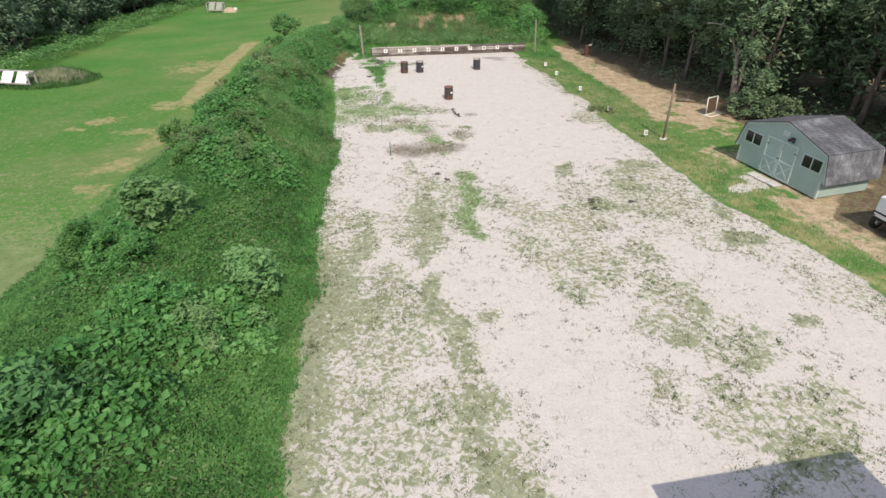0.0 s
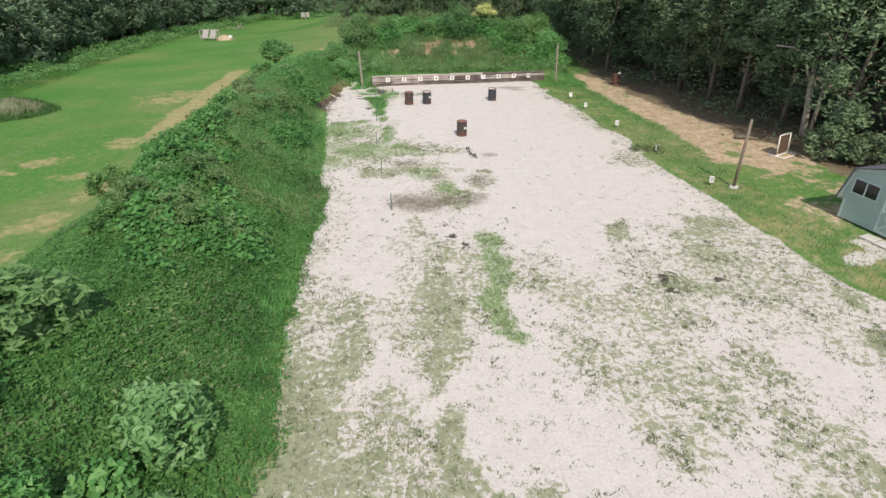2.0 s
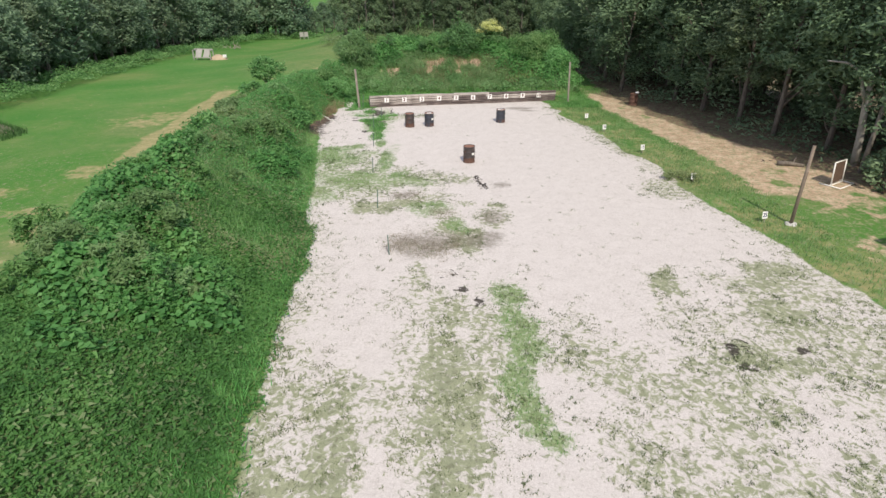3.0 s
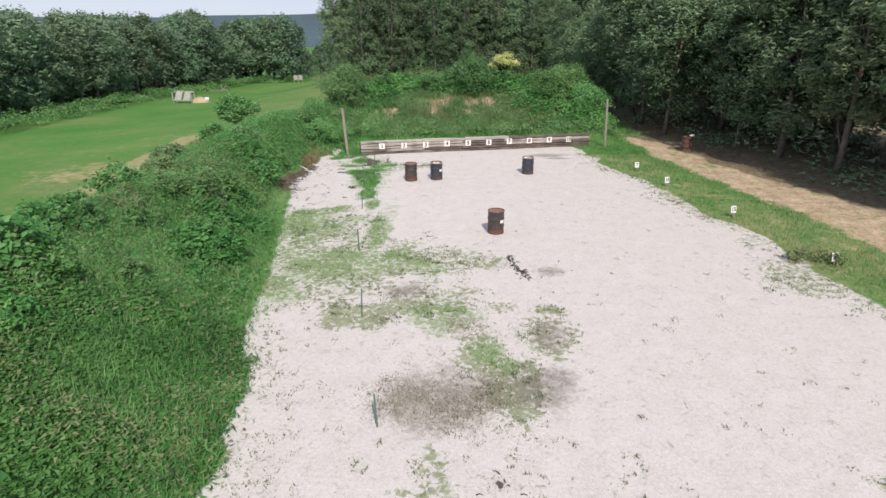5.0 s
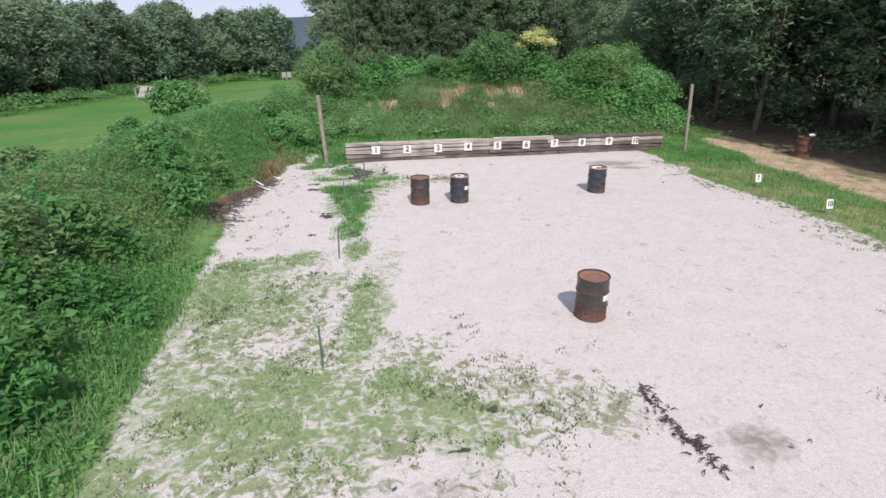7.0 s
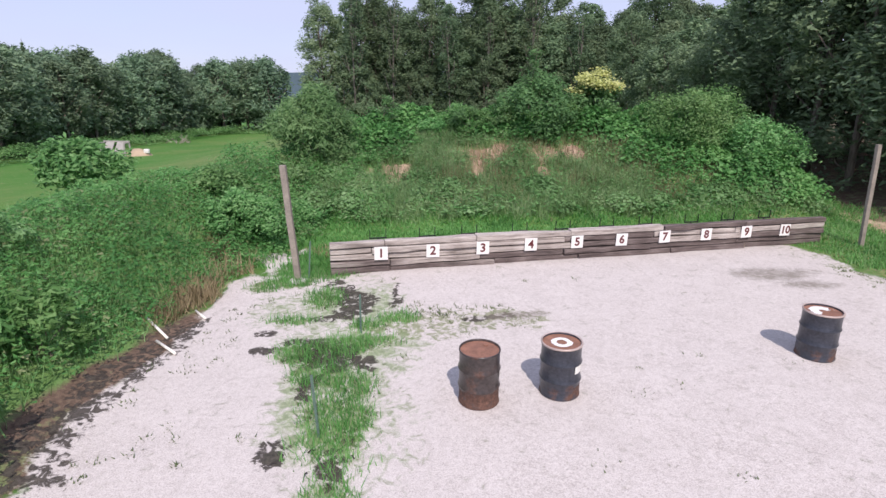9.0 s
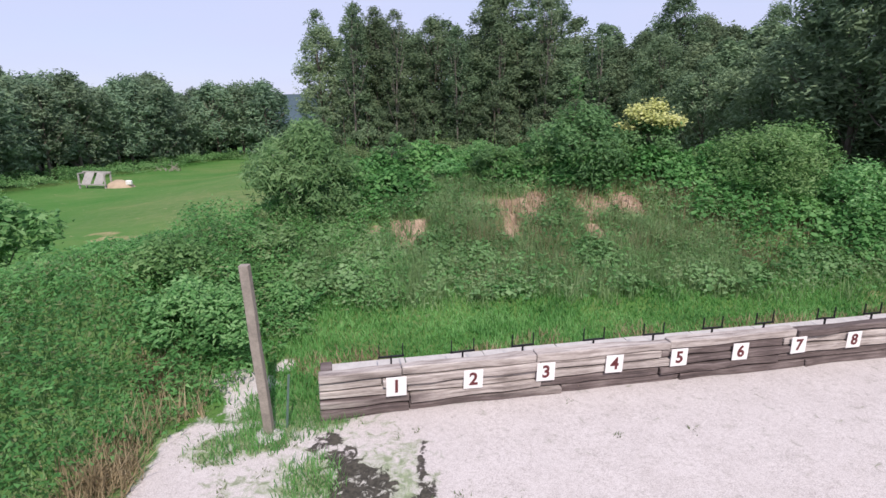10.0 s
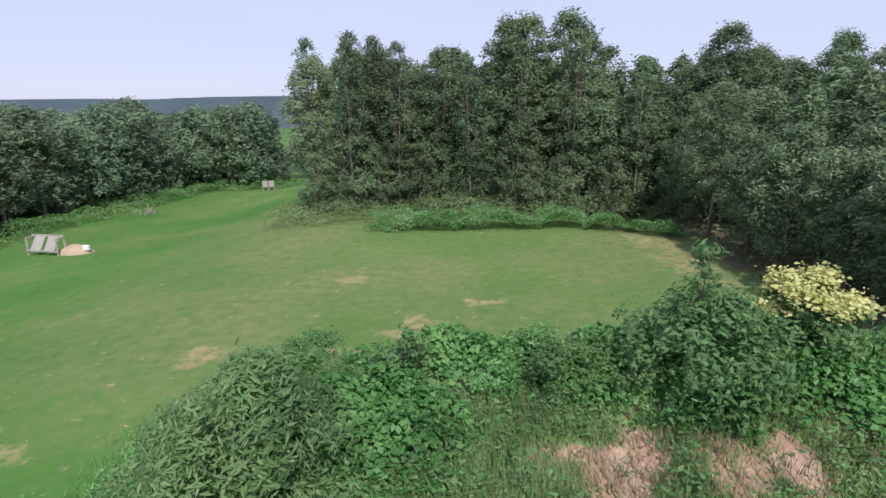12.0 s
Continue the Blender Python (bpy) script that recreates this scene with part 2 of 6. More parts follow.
OLIVE_MID = ((-2.7, 31.4, 0.45, 0.7, 0), (-3.3, 31.3, 0.5, 0.4, 0), (0.0, 27.6, 0.5, 1.0, 0), (-0.7, 29.0, 0.48, 0.97, 0), (-0.9, 20.6, 0.52, 0.8, 0), (-3.2, 19.2, 0.45, 0.25, 0), (-3.6, 30.7, 0.9, 0.9, 0), (-2.4, 34.1, 0.74, 0.43, 0), (-2.9, 33.4, 0.35, 0.43, 0),
             (-2.3, 31.4, 0.43, 0.49, 0), (-4.7, 34.3, 0.8, 0.6, 0), (-5.8, 33.7, 0.66, 0.58, 0), (-4.8, 33.2, 0.77, 0.52, 0), (-6.2, 32.6, 0.49, 0.5, 0), (-6.4, 31.8, 0.37, 0.42, 0), (1.0, 31.0, 0.34, 0.32, 0))
SPARSE_NEAR = ((0.35, 21.2, 0.7, 2.8, 0), (-1.7, 12.1, 1.4, 1.6, 0), (-3.3, 16.0, 0.8, 1.8, 0), (-1.8, 15.3, 1.15, 1.3, 0), (-1.3, 13.6, 1.1, 0.95, 0), (-0.9, 19.7, 0.85, 3.8, 0), (-1.4, 8.6, 1.9, 2.6, 0), (-3.2, 19.7, 1.05, 0.75, 0),
               (-1.8, 24.9, 0.28, 0.8, 0), (-1.1, 22.7, 0.5, 1.4, 0), (-0.1, 22.9, 0.54, 0.9, 0), (-3.9, 20.2, 0.6, 0.5, 0), (-4.5, 19.5, 0.57, 0.34, 0))
SPARSE_RIGHT = ((3.0, 20.9, 1.1, 1.2, 0), (5.7, 19.7, 2.1, 1.6, 0), (9.3, 21.3, 2.0, 1.5, 0), (12.0, 21.7, 1.25, 1.1, 0), (5.7, 16.6, 1.9, 1.5, 0), (3.4, 17.4, 0.95, 0.7, 0), (7.5, 16.8, 0.9, 1.25, 0),
                (7.2, 14.5, 1.25, 0.95, 0), (4.6, 15.1, 1.1, 0.8, 0), (7.2, 13.1, 1.3, 1.0, 0), (8.4, 12.0, 1.4, 1.2, 0), (9.4, 24.4, 2.2, 1.4, 0), (8.6, 9.0, 2.2, 1.8, 0), (2.8, 21.9, 0.5, 0.55, 0), (5.6, 10.4, 1.0, 0.9, 20))
SPARSE_MID = ((0.8, 29.6, 0.56, 1.04, 0), (-4.3, 32.6, 1.7, 1.3, 0), (-5.6, 36.8, 1.5, 2.3, 0), (-4.4, 34.6, 1.8, 1.5, 0), (-2.0, 31.7, 1.0, 1.0, 0), (-1.3, 34.2, 1.4, 0.85, 0), (9.2, 32.8, 1.2, 1.0, 0), (-1.5, 32.1, 0.8, 0.45, 0), (-0.3, 34.2, 0.7, 0.7, 0),
              (-0.1, 31.1, 0.57, 0.4, 0), (-6.1, 34.9, 0.57, 0.4, 0), (-2.8, 31.1, 0.42, 0.4, 0), (8.6, 40.0, 0.6, 6.0, 8), (-3.2, 46.4, 1.8, 0.5, 0))
CLEAN = ((-3.8, 26.5, 1.3, 3.6, 0), (-3.5, 22.2, 1.2, 1.6, 0), (2.5, 14.6, 1.1, 1.2, 0), (2.7, 12.2, 1.15, 1.5, 0), (3.7, 10.4, 1.4, 1.5, 0), (8.9, 17.1, 0.8, 1.1, 0), (10.6, 15.7, 1.35, 1.1, 0), (10.6, 13.8, 0.8, 1.0, 0),
         (3.7, 26.0, 2.2, 3.6, 0), (-2.0, 17.4, 0.4, 0.8, 0), (-2.6, 20.8, 0.6, 0.8, 0), (2.0, 19.6, 0.5, 0.5, 0), (4.2, 7.6, 1.8, 2.2, 0), (12.6, 11.4, 1.5, 1.8, 0), (4.6, 31.0, 2.6, 3.5, 0))
SOIL_MID = ((-0.6, 25.3, 0.14, 0.26, 0), (-0.4, 24.3, 0.26, 0.18, 0), (0.1, 23.7, 0.2, 0.24, 0), (6.45, 21.3, 0.22, 0.25, 0), (6.55, 20.6, 0.34, 0.18, 0), (8.2, 21.2, 0.18, 0.15, 0), (0.62, 34.3, 0.1, 0.4, 4), (0.72, 33.7, 0.12, 0.25, 10),
            (0.84, 33.3, 0.16, 0.2, 14), (1.0, 32.95, 0.13, 0.14, 20), (2.03, 33.2, 0.11, 0.1, 0), (-5.7, 40.9, 0.28, 0.2, 0), (-5.7, 42.3, 0.22, 0.24, 0), (-2.1, 33.2, 0.16, 0.1, 0), (-1.7, 33.9, 0.1, 0.16, 0), (-2.9, 32.6, 0.1, 0.1, 0))
SOIL_FAR = ((-6.0, 48.5, 0.24, 0.28, 0), (-5.65, 48.1, 0.28, 0.4, 20), (-5.35, 47.5, 0.32, 0.55, 0), (-5.4, 46.9, 0.34, 0.32, 0), (-5.8, 46.6, 0.44, 0.15, 0), (-6.0, 45.65, 0.3, 0.13, 0), (-5.45, 45.1, 0.42, 0.42, 0), (-4.8, 44.8, 0.26, 0.3, 0),
            (-6.6, 45.3, 0.24, 0.17, 0), (-6.75, 46.0, 0.2, 0.14, 0), (-4.55, 47.9, 0.1, 0.4, 0), (-4.5, 47.3, 0.1, 0.2, 0), (-3.0, 46.5, 0.26, 0.16, 0), (-2.4, 46.6, 0.34, 0.1, 6), (-5.6, 44.0, 0.16, 0.3, 0), (-4.95, 42.2, 0.27, 0.4, 0), (-5.75, 42.4, 0.17, 0.34, 0), (-4.75, 41.0, 0.16, 0.4, 0))
STAIN = ((-1.5, 27.3, 1.15, 1.1, 0), (0.6, 27.5, 0.7, 0.6, 0), (1.75, 33.4, 0.5, 0.42, 0), (-2.6, 32.3, 0.75, 0.6, 0), (4.4, 49.1, 1.2, 0.5, 8), (5.0, 48.3, 0.8, 0.32, 0), (-2.1, 46.6, 0.85, 0.2, 6), (0.9, 29.6, 0.4, 0.7, 0))
DRY_TRACK = ((33, -16.6), (35.7, -16.75), (39, -17.2), (45, -17.8), (55, -18.65), (60, -19.0))
DRY = ((-20.2, 45.8, 1.7, 1.5, 20), (-17.4, 30.1, 1.1, 0.55, 6), (-18.1, 35.0, 1.0, 0.4, 0), (-16.1, 28.4, 0.6, 1.1, 0), (-21.2, 30.4, 0.8, 0.45, 0), (-21.0, 32.6, 0.8, 0.4, 0), (-16.2, 25.0, 0.9, 0.7, 0), (-16.0, 22.3, 0.6, 0.8, 0), (-13.4, 67.2, 0.9, 0.85, 0), (-9.5, 75.5, 0.9, 0.85, 0), (-5.6, 69.9, 0.7, 0.7, 0),
       (-6.6, 68.7, 0.6, 0.5, 0), (-3.0, 72.0, 0.8, 0.45, 0), (-8.4, 67.1, 0.45, 0.42, 0), (-16.1, 62.0, 0.85, 0.6, 20), (-17.4, 63.2, 0.6, 0.4, 0), (-26.2, 120.3, 1.4, 2.0, 0), (-31.6, 88.0, 1.6, 0.9, 0))
SCAR = ((-5.1, 56.9, 0.62, 0.9, 0), (-6.2, 56.8, 0.3, 0.5, 0), (-1.9, 58.6, 1.2, 0.85, 0), (-2.2, 57.4, 0.32, 0.65, 0), (-1.0, 57.5, 0.3, 0.28, 0), (0.6, 58.3, 0.6, 0.7, 0), (1.7, 58.4, 0.5, 0.8, 10), (0.4, 57.0, 0.28, 0.32, 0),
        (-7.9, 30.2, 0.22, 0.3, 0))
GREEN = GREEN_NEAR + GREEN_MID + GREEN_FAR
OLIVE = OLIVE_NEAR + OLIVE_RIGHT + OLIVE_MID
SPARSE = SPARSE_NEAR + SPARSE_RIGHT + SPARSE_MID
KUDZU = ((-8.4, 22.0, 1.7, 2.2, 0), (-10.8, 25.2, 1.6, 2.4, 0), (-9.4, 24.0, 1.2, 1.5, 0), (-6.9, 21.6, 0.7, 1.0, 0), (-10.8, 28.4, 1.2, 1.6, 0), (-7.0, 11.0, 1.5, 1.1, 0),
         (-5.3, 12.0, 0.8, 0.9, 0), (-6.4, 12.9, 0.7, 0.5, 0), (-10.2, 14.0, 1.0, 1.0, 0), (-7.8, 7.8, 2.0, 2.0, 0), (-8.8, 36.3, 1.0, 1.1, 0), (-8.4, 33.0, 0.8, 1.0, 0), (-9.6, 38.3, 0.8, 0.8, 0),
         (-10.4, 43.7, 0.8, 0.9, 0), (-8.8, 51.2, 1.5, 1.8, 0), (-9.6, 54.3, 1.4, 1.3, 0), (-12.5, 31.0, 1.2, 1.6, 0))
BRAMBLE = ((7.2, 58.8, 2.4, 1.8, 0), (9.2, 57.0, 1.4, 1.5, 0), (8.2, 57.4, 1.6, 1.3, 0), (9.9, 55.8, 0.8, 0.8, 0), (0.5, 60.2, 1.8, 1.0, 0), (3.2, 60.3, 2.0, 1.1, 0), (5.2, 59.9, 1.4, 1.0, 0), (-3.5, 61.3, 2.5, 0.9, 0), (-6.2, 59.6, 1.2, 1.0, 0))
MOTTLED = ((-5.9, 37.2, 1.4, 2.0, 0), (-4.8, 33.6, 2.3, 1.4, 0), (-6.3, 32.2, 0.8, 1.2, 0), (-3.75, 36.8, 0.4, 2.6, 0), (-5.1, 44.2, 0.8, 2.0, 0), (-5.8, 47.3, 1.0, 1.2, 0), (-2.4, 33.8, 1.0, 0.6, 0), (-1.6, 30.6, 1.0, 0.7, 0))


def thick(x, y):
    """How thickly weeds and brush cover the berms."""
    left = line(LOT_LEFT, y)
    wob = (vnoise(x, y, 0.55, 31, 4) - 0.5) * 1.5
    bare = 0.8 * step(38, 42, y) * step(50, 47, y)
    side = step(-0.35, 0.5, left - x - wob * 0.75 - bare) * step(0.8, 2.4, x - line(BERM_OUT, y) + wob) * step(66, 60, y)
    back = step(53.6, 54.9, y - 0.10 * x + wob * 0.5) * step(65.0, 62.8, y + wob * 1.6 + 1.0 * step(2, -4, x)) * step(10.8, 9.4, x - wob) * step(-14, -10, x)
    return np.maximum(side, back) * (1 - 0.95 * spots(x, y, SCAR, 0.5, 1.15))


def cover(x, y):
    """Weights of what lies on the ground: gravel, weeds, soil, bare earth, dry grass, thicket."""
    left, right = line(LOT_LEFT, y), line(LOT_RIGHT, y)
    wob = (vnoise(x, y, 0.55, 31, 4) - 0.5) * 1.5
    wood = line(WOOD_EDGE, y)
    lot = step(-0.25, 0.45, x - left + wob * 0.7 + 0.22 * step(38, 42, y) * step(50, 48.5, y)) * step(0.45, -0.35, x - right + wob) * step(50.9, 50.2, y - 0.21 * x + wob * 0.2)
    apron = spots(x, y, ((-7.5, 47.6, 0.8, 1.4, -20), (-8.0, 48.5, 0.5, 0.5, 0), (-7.75, 49.8, 0.55, 0.6, 0), (-7.2, 50.6, 0.3, 0.4, 0), (14.3, 23.4, 0.5, 0.8, 20), (13.6, 22.6, 0.7, 0.5, 0)))
    gravel = np.maximum(lot, apron * 0.85)
    green, olive, sparse = spots(x, y, GREEN, 0.3, 1.3), spots(x, y, OLIVE, 0.55, 1.35), spots(x, y, SPARSE, 0.7, 1.3)
    edge = step(2.4, 0.1, x - left + wob * 1.3) * (0.45 + 0.75 * step(24, 14, y)) * (1 - 0.75 * step(36, 42, y)) + step(1.6, 0.0, right - x - wob) * 0.6
    near = step(29, 24, y + wob) * (0.20 + 0.22 * step(0.42, 0.66, vnoise(x, y, 0.28, 43, 3))) * (1 - 0.95 * spots(x, y, CLEAN, 0.6))
    sparse = np.maximum(sparse * (1 - 0.85 * spots(x, y, CLEAN, 0.6)), near / 0.52)
    weeds = np.clip(np.maximum.reduce([0.62 * green, 0.72 * olive, 0.56 * sparse, 0.74 * edge]), 0, 1)
    soil = np.maximum(0.78 * spots(x, y, SOIL_MID, 0.25, 1.1), 0.78 * spots(x, y, SOIL_FAR, 0.3, 1.3))
    stain = spots(x, y, STAIN, 0.5)
    inner = right + 2.4 + 0.7 * step(34, 40, y) + wob * 0.8 - 0.9 * step(30, 25, y)
    outer = wood + 0.6 - 1.8 * step(58, 55, y) + wob * 1.3
    tan = step(0, 0.9, x - inner) * step(14, 17, y) * step(57.5, 54.0, y + wob)
    tan = tan * (1 - 0.85 * spots(x, y, ((14.8, 28.7, 2.3, 2.2, 0), (13.6, 31.0, 1.3, 1.4, 20), (14.2, 33.2, 0.9, 0.5, 0), (18.2, 30.4, 1.6, 1.8, 0))))
    tan = tan * (1 - 0.8 * step(0.42, 0.72, vnoise(x, y, 0.35, 61, 3)) * step(29, 25, y)) * (1 - 0.45 * step(0.5, 0.75, vnoise(x, y, 0.6, 62, 3)))
    dry = np.maximum.reduce([0.66 * spots(x, y, DRY, 1.3, 1.45), 0.95 * step(1.15, 0.4, np.abs(x - line(DRY_TRACK, y) + wob * 0.5)) * step(33.5, 36.5, y) * step(59, 55, y), spots(x, y, SCAR, 0.5)])
    floor = step(-0.35, 0.5, left - x - wob * 0.4)
    thicket = thick(x, y)
    strip_dry = step(-0.3, 0.5, x - right) * step(3.4, 2.2, x - right) * (0.56 + 0.15 * step(29, 22, y)) * step(0.2, 0.55, vnoise(x, y, 0.8, 47, 3))
    behind = 0.6 * step(1.4, 0.5, np.abs(y - 0.205 * x - 51.5)) * step(0.42, 0.62, vnoise(x, y, 0.9, 48, 3)) * step(-8, -6, x) * step(9, 7, x)
    dry = np.maximum.reduce([dry, strip_dry, behind])
    bank = step(0.7, 0.15, np.abs(x - left + 0.45 + wob * 0.8)) * step(39, 43, y) * step(48.5, 46.0, y)
    soil = np.maximum(soil, 0.64 * step(0.65, 0.3, np.abs(x - left + 0.22 + wob * 0.6)) * step(38, 43, y) * step(47.2, 46.2, y))
    litter_shade = np.maximum(step(-0.4, 1.5, x - outer), 0.8 * bank)
    # tree shade round the trailer and shed, painted in the brown of leaf litter
    litter_shade = np.maximum(litter_shade, 0.9 * spots(x, y, ((18.8, 20.4, 2.6, 3.4, 0), (20.0, 24.5, 2.0, 3.0, 0)), 0.8))
    floor = np.maximum(thicket, floor * step(30, 36, y) * step(50, 48, y) * step(1.0, 2.0, x - line(BERM_OUT, y))) * (1 - 0.6 * bank)
    fresh = np.maximum(green, 0.82 * spots(x, y, MOTTLED, 0.5, 1.35))
    return gravel, weeds, soil, tan, dry, thicket, litter_shade, fresh, stain, floor


# ---------------------------------------------------------------- materials
def material(name, rough=0.8):
    m = bpy.data.materials.new(name)
    m.use_nodes = True
    b = m.node_tree.nodes["Principled BSDF"]
    b.inputs["Roughness"].default_value = rough
    return m, m.node_tree.nodes, m.node_tree.links, b


def node_noise(n, l, scale, detail=4, rough=0.6, coord=None, distort=0.0):
    t = n.new("ShaderNodeTexNoise")
    t.inputs["Scale"].default_value = scale
    t.inputs["Detail"].default_value = detail
    t.inputs["Roughness"].default_value = rough
    t.inputs["Distortion"].default_value = distort
    if coord is not None:
        l.new(coord, t.inputs["Vector"])
    return t.outputs["Fac"]


def ramp(n, l, fac, *stops):
    r = n.new("ShaderNodeValToRGB")
    e = r.color_ramp.elements
    e[0].position, e[0].color = stops[0][0], (*stops[0][1], 1)
    e[1].position, e[1].color = stops[-1][0], (*stops[-1][1], 1)
    for p, c in stops[1:-1]:
        q = e.new(p)
        q.color = (*c, 1)
    l.new(fac, r.inputs[0])
    return r.outputs[0]


def mix(n, l, fac, a, b, mode="MIX"):
    x = n.new("ShaderNodeMix")
    x.data_type, x.blend_type = "RGBA", mode
    for sock, v in ((x.inputs[0], fac), (x.inputs[6], a), (x.inputs[7], b)):
        if isinstance(v, (int, float)):
            sock.default_value = v
        elif isinstance(v, tuple):
            sock.default_value = (*v, 1)
        else:
            l.new(v, sock)
    return x.outputs[2]


def maths(n, l, op, a, b=0.0, clamp=False):
    x = n.new("ShaderNodeMath")
    x.operation, x.use_clamp = op, clamp
    for sock, v in zip(x.inputs, (a, b)):
        if isinstance(v, (int, float)):
            sock.default_value = v
        else:
            l.new(v, sock)
    return x.outputs[0]


def bump(n, l, b, height, strength, distance=0.02):
    x = n.new("ShaderNodeBump")
    x.inputs["Strength"].default_value = strength
    x.inputs["Distance"].default_value = distance
    l.new(height, x.inputs["Height"])
    l.new(x.outputs[0], b.inputs["Normal"])


def plain(name, colour, rough=0.6, metal=0.0, vary=0.25, scale=6.0, bump_by=0.15):
    """A painted or bare surface with grain at two scales."""
    m, n, l, b = material(name, rough)
    co = n.new("ShaderNodeTexCoord").outputs["Object"]
    f = node_noise(n, l, scale, 5, 0.65, co)
    g = node_noise(n, l, scale * 9, 3, 0.5, co)
    f = maths(n, l, "ADD", maths(n, l, "MULTIPLY", f, 0.7), maths(n, l, "MULTIPLY", g, 0.3))
    lo, hi = tuple(c * (1 - vary) for c in colour), tuple(min(c * (1 + vary), 1) for c in colour)
    l.new(ramp(n, l, f, (0.3, lo), (0.7, hi)), b.inputs["Base Color"])
    b.inputs["Metallic"].default_value = metal
    bump(n, l, b, g, bump_by, 0.01)
    return m


def leaf_material(name, dark, mid, light, glow=0.45, rough=0.6, patch=0.25, single=0.36):
    """Leaves: colour by leaf and by patch, with some light let through."""
    m, n, l, b = material(name, rough)
    geo = n.new("ShaderNodeNewGeometry")
    rnd = geo.outputs["Random Per Island"]
    big = node_noise(n, l, patch, 3, 0.6, geo.outputs["Position"])
    clump = node_noise(n, l, 1.5, 2, 0.5, geo.outputs["Position"])
    big = maths(n, l, "ADD", maths(n, l, "MULTIPLY", big, 0.62), maths(n, l, "MULTIPLY", clump, 0.38))
    f = maths(n, l, "ADD", maths(n, l, "MULTIPLY", rnd, single), maths(n, l, "SUBTRACT", maths(n, l, "MULTIPLY", big, 1.7), 0.32 + 0.5 * single), True)
    c = ramp(n, l, f, (0.2, dark), (0.55, mid), (0.85, light))
    oi = n.new("ShaderNodeObjectInfo").outputs["Random"]
    h = n.new("ShaderNodeHueSaturation")
    l.new(maths(n, l, "ADD", maths(n, l, "MULTIPLY", oi, 0.03), 0.485), h.inputs["Hue"])
    l.new(maths(n, l, "ADD", maths(n, l, "MULTIPLY", oi, 0.3), 0.88), h.inputs["Value"])
    l.new(c, h.inputs["Color"])
    c = h.outputs[0]
    l.new(c, b.inputs["Base Color"])
    b.inputs["Specular IOR Level"].default_value = 0.32
    t = n.new("ShaderNodeBsdfTranslucent")
    l.new(c, t.inputs["Color"])
    s = n.new("ShaderNodeMixShader")
    s.inputs[0].default_value = glow
    l.new(b.outputs[0], s.inputs[1])
    l.new(t.outputs[0], s.inputs[2])
    l.new(s.outputs[0], n["Material Output"].inputs["Surface"])
    return m


WEED = leaf_material("weed_leaves", (0.055, 0.155, 0.044), (0.14, 0.315, 0.10), (0.27, 0.46, 0.185), single=0.5)
CARPET = leaf_material("creeping_weed_leaves", (0.04, 0.13, 0.032), (0.092, 0.25, 0.064), (0.18, 0.36, 0.115))
VINE = leaf_material("vine_leaves", (0.05, 0.145, 0.038), (0.115, 0.28, 0.08), (0.235, 0.425, 0.15))
BRIGHT_SHRUB = leaf_material("bright_shrub_leaves", (0.098, 0.20, 0.07), (0.18, 0.325, 0.122), (0.295, 0.445, 0.21))
WEED_PALE = leaf_material("pale_weed_leaves", (0.105, 0.17, 0.068), (0.19, 0.29, 0.125), (0.30, 0.41, 0.20))
WEED_DULL = leaf_material("dull_weed_leaves", (0.13, 0.19, 0.078), (0.24, 0.315, 0.142), (0.37, 0.44, 0.23))
SHRUB = leaf_material("shrub_leaves", (0.065, 0.155, 0.055), (0.135, 0.285, 0.105), (0.25, 0.42, 0.18))
YELLOW = leaf_material("yellow_blossom", (0.42, 0.46, 0.15), (0.60, 0.62, 0.26), (0.73, 0.73, 0.40), 0.3)
TREE = leaf_material("tree_leaves", (0.052, 0.088, 0.047), (0.14, 0.212, 0.112), (0.27, 0.355, 0.195), 0.27, 0.75, 0.15, 0.24)
# paler and bluer than TREE: the haze of distance is put into the colour
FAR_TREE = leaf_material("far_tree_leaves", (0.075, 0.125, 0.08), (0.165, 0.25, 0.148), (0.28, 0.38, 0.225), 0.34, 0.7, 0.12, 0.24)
GRASS = leaf_material("grass_blades", (0.125, 0.24, 0.085), (0.21, 0.365, 0.135), (0.33, 0.48, 0.22), 0.48, 0.6, 0.4)
FRESH_GRASS = leaf_material("fresh_grass_blades", (0.085, 0.225, 0.06), (0.155, 0.37, 0.10), (0.27, 0.49, 0.175), 0.5, 0.6, 0.5)
LOT_WEED = leaf_material("lot_weed_blades", (0.095, 0.135, 0.065), (0.168, 0.222, 0.11), (0.29, 0.345, 0.195), 0.5, 0.7, 0.7)
DEAD_WEED = leaf_material("dead_weeds", (0.13, 0.11, 0.078), (0.205, 0.175, 0.128), (0.30, 0.265, 0.20), 0.2, 0.8, 0.8)
RANK_GRASS = leaf_material("rank_grass", (0.05, 0.12, 0.035), (0.09, 0.19, 0.055), (0.16, 0.28, 0.10))
PALE_GRASS = leaf_material("pale_grass", (0.15, 0.27, 0.10), (0.26, 0.41, 0.175), (0.40, 0.53, 0.28), 0.5, 0.7, 0.5)
STRAW = leaf_material("dead_stalks", (0.20, 0.165, 0.09), (0.34, 0.27, 0.16), (0.48, 0.40, 0.25), 0.3, 0.8, 0.5)
SOIL_BITS = plain("dark_twigs", (0.05, 0.042, 0.036), 0.9)


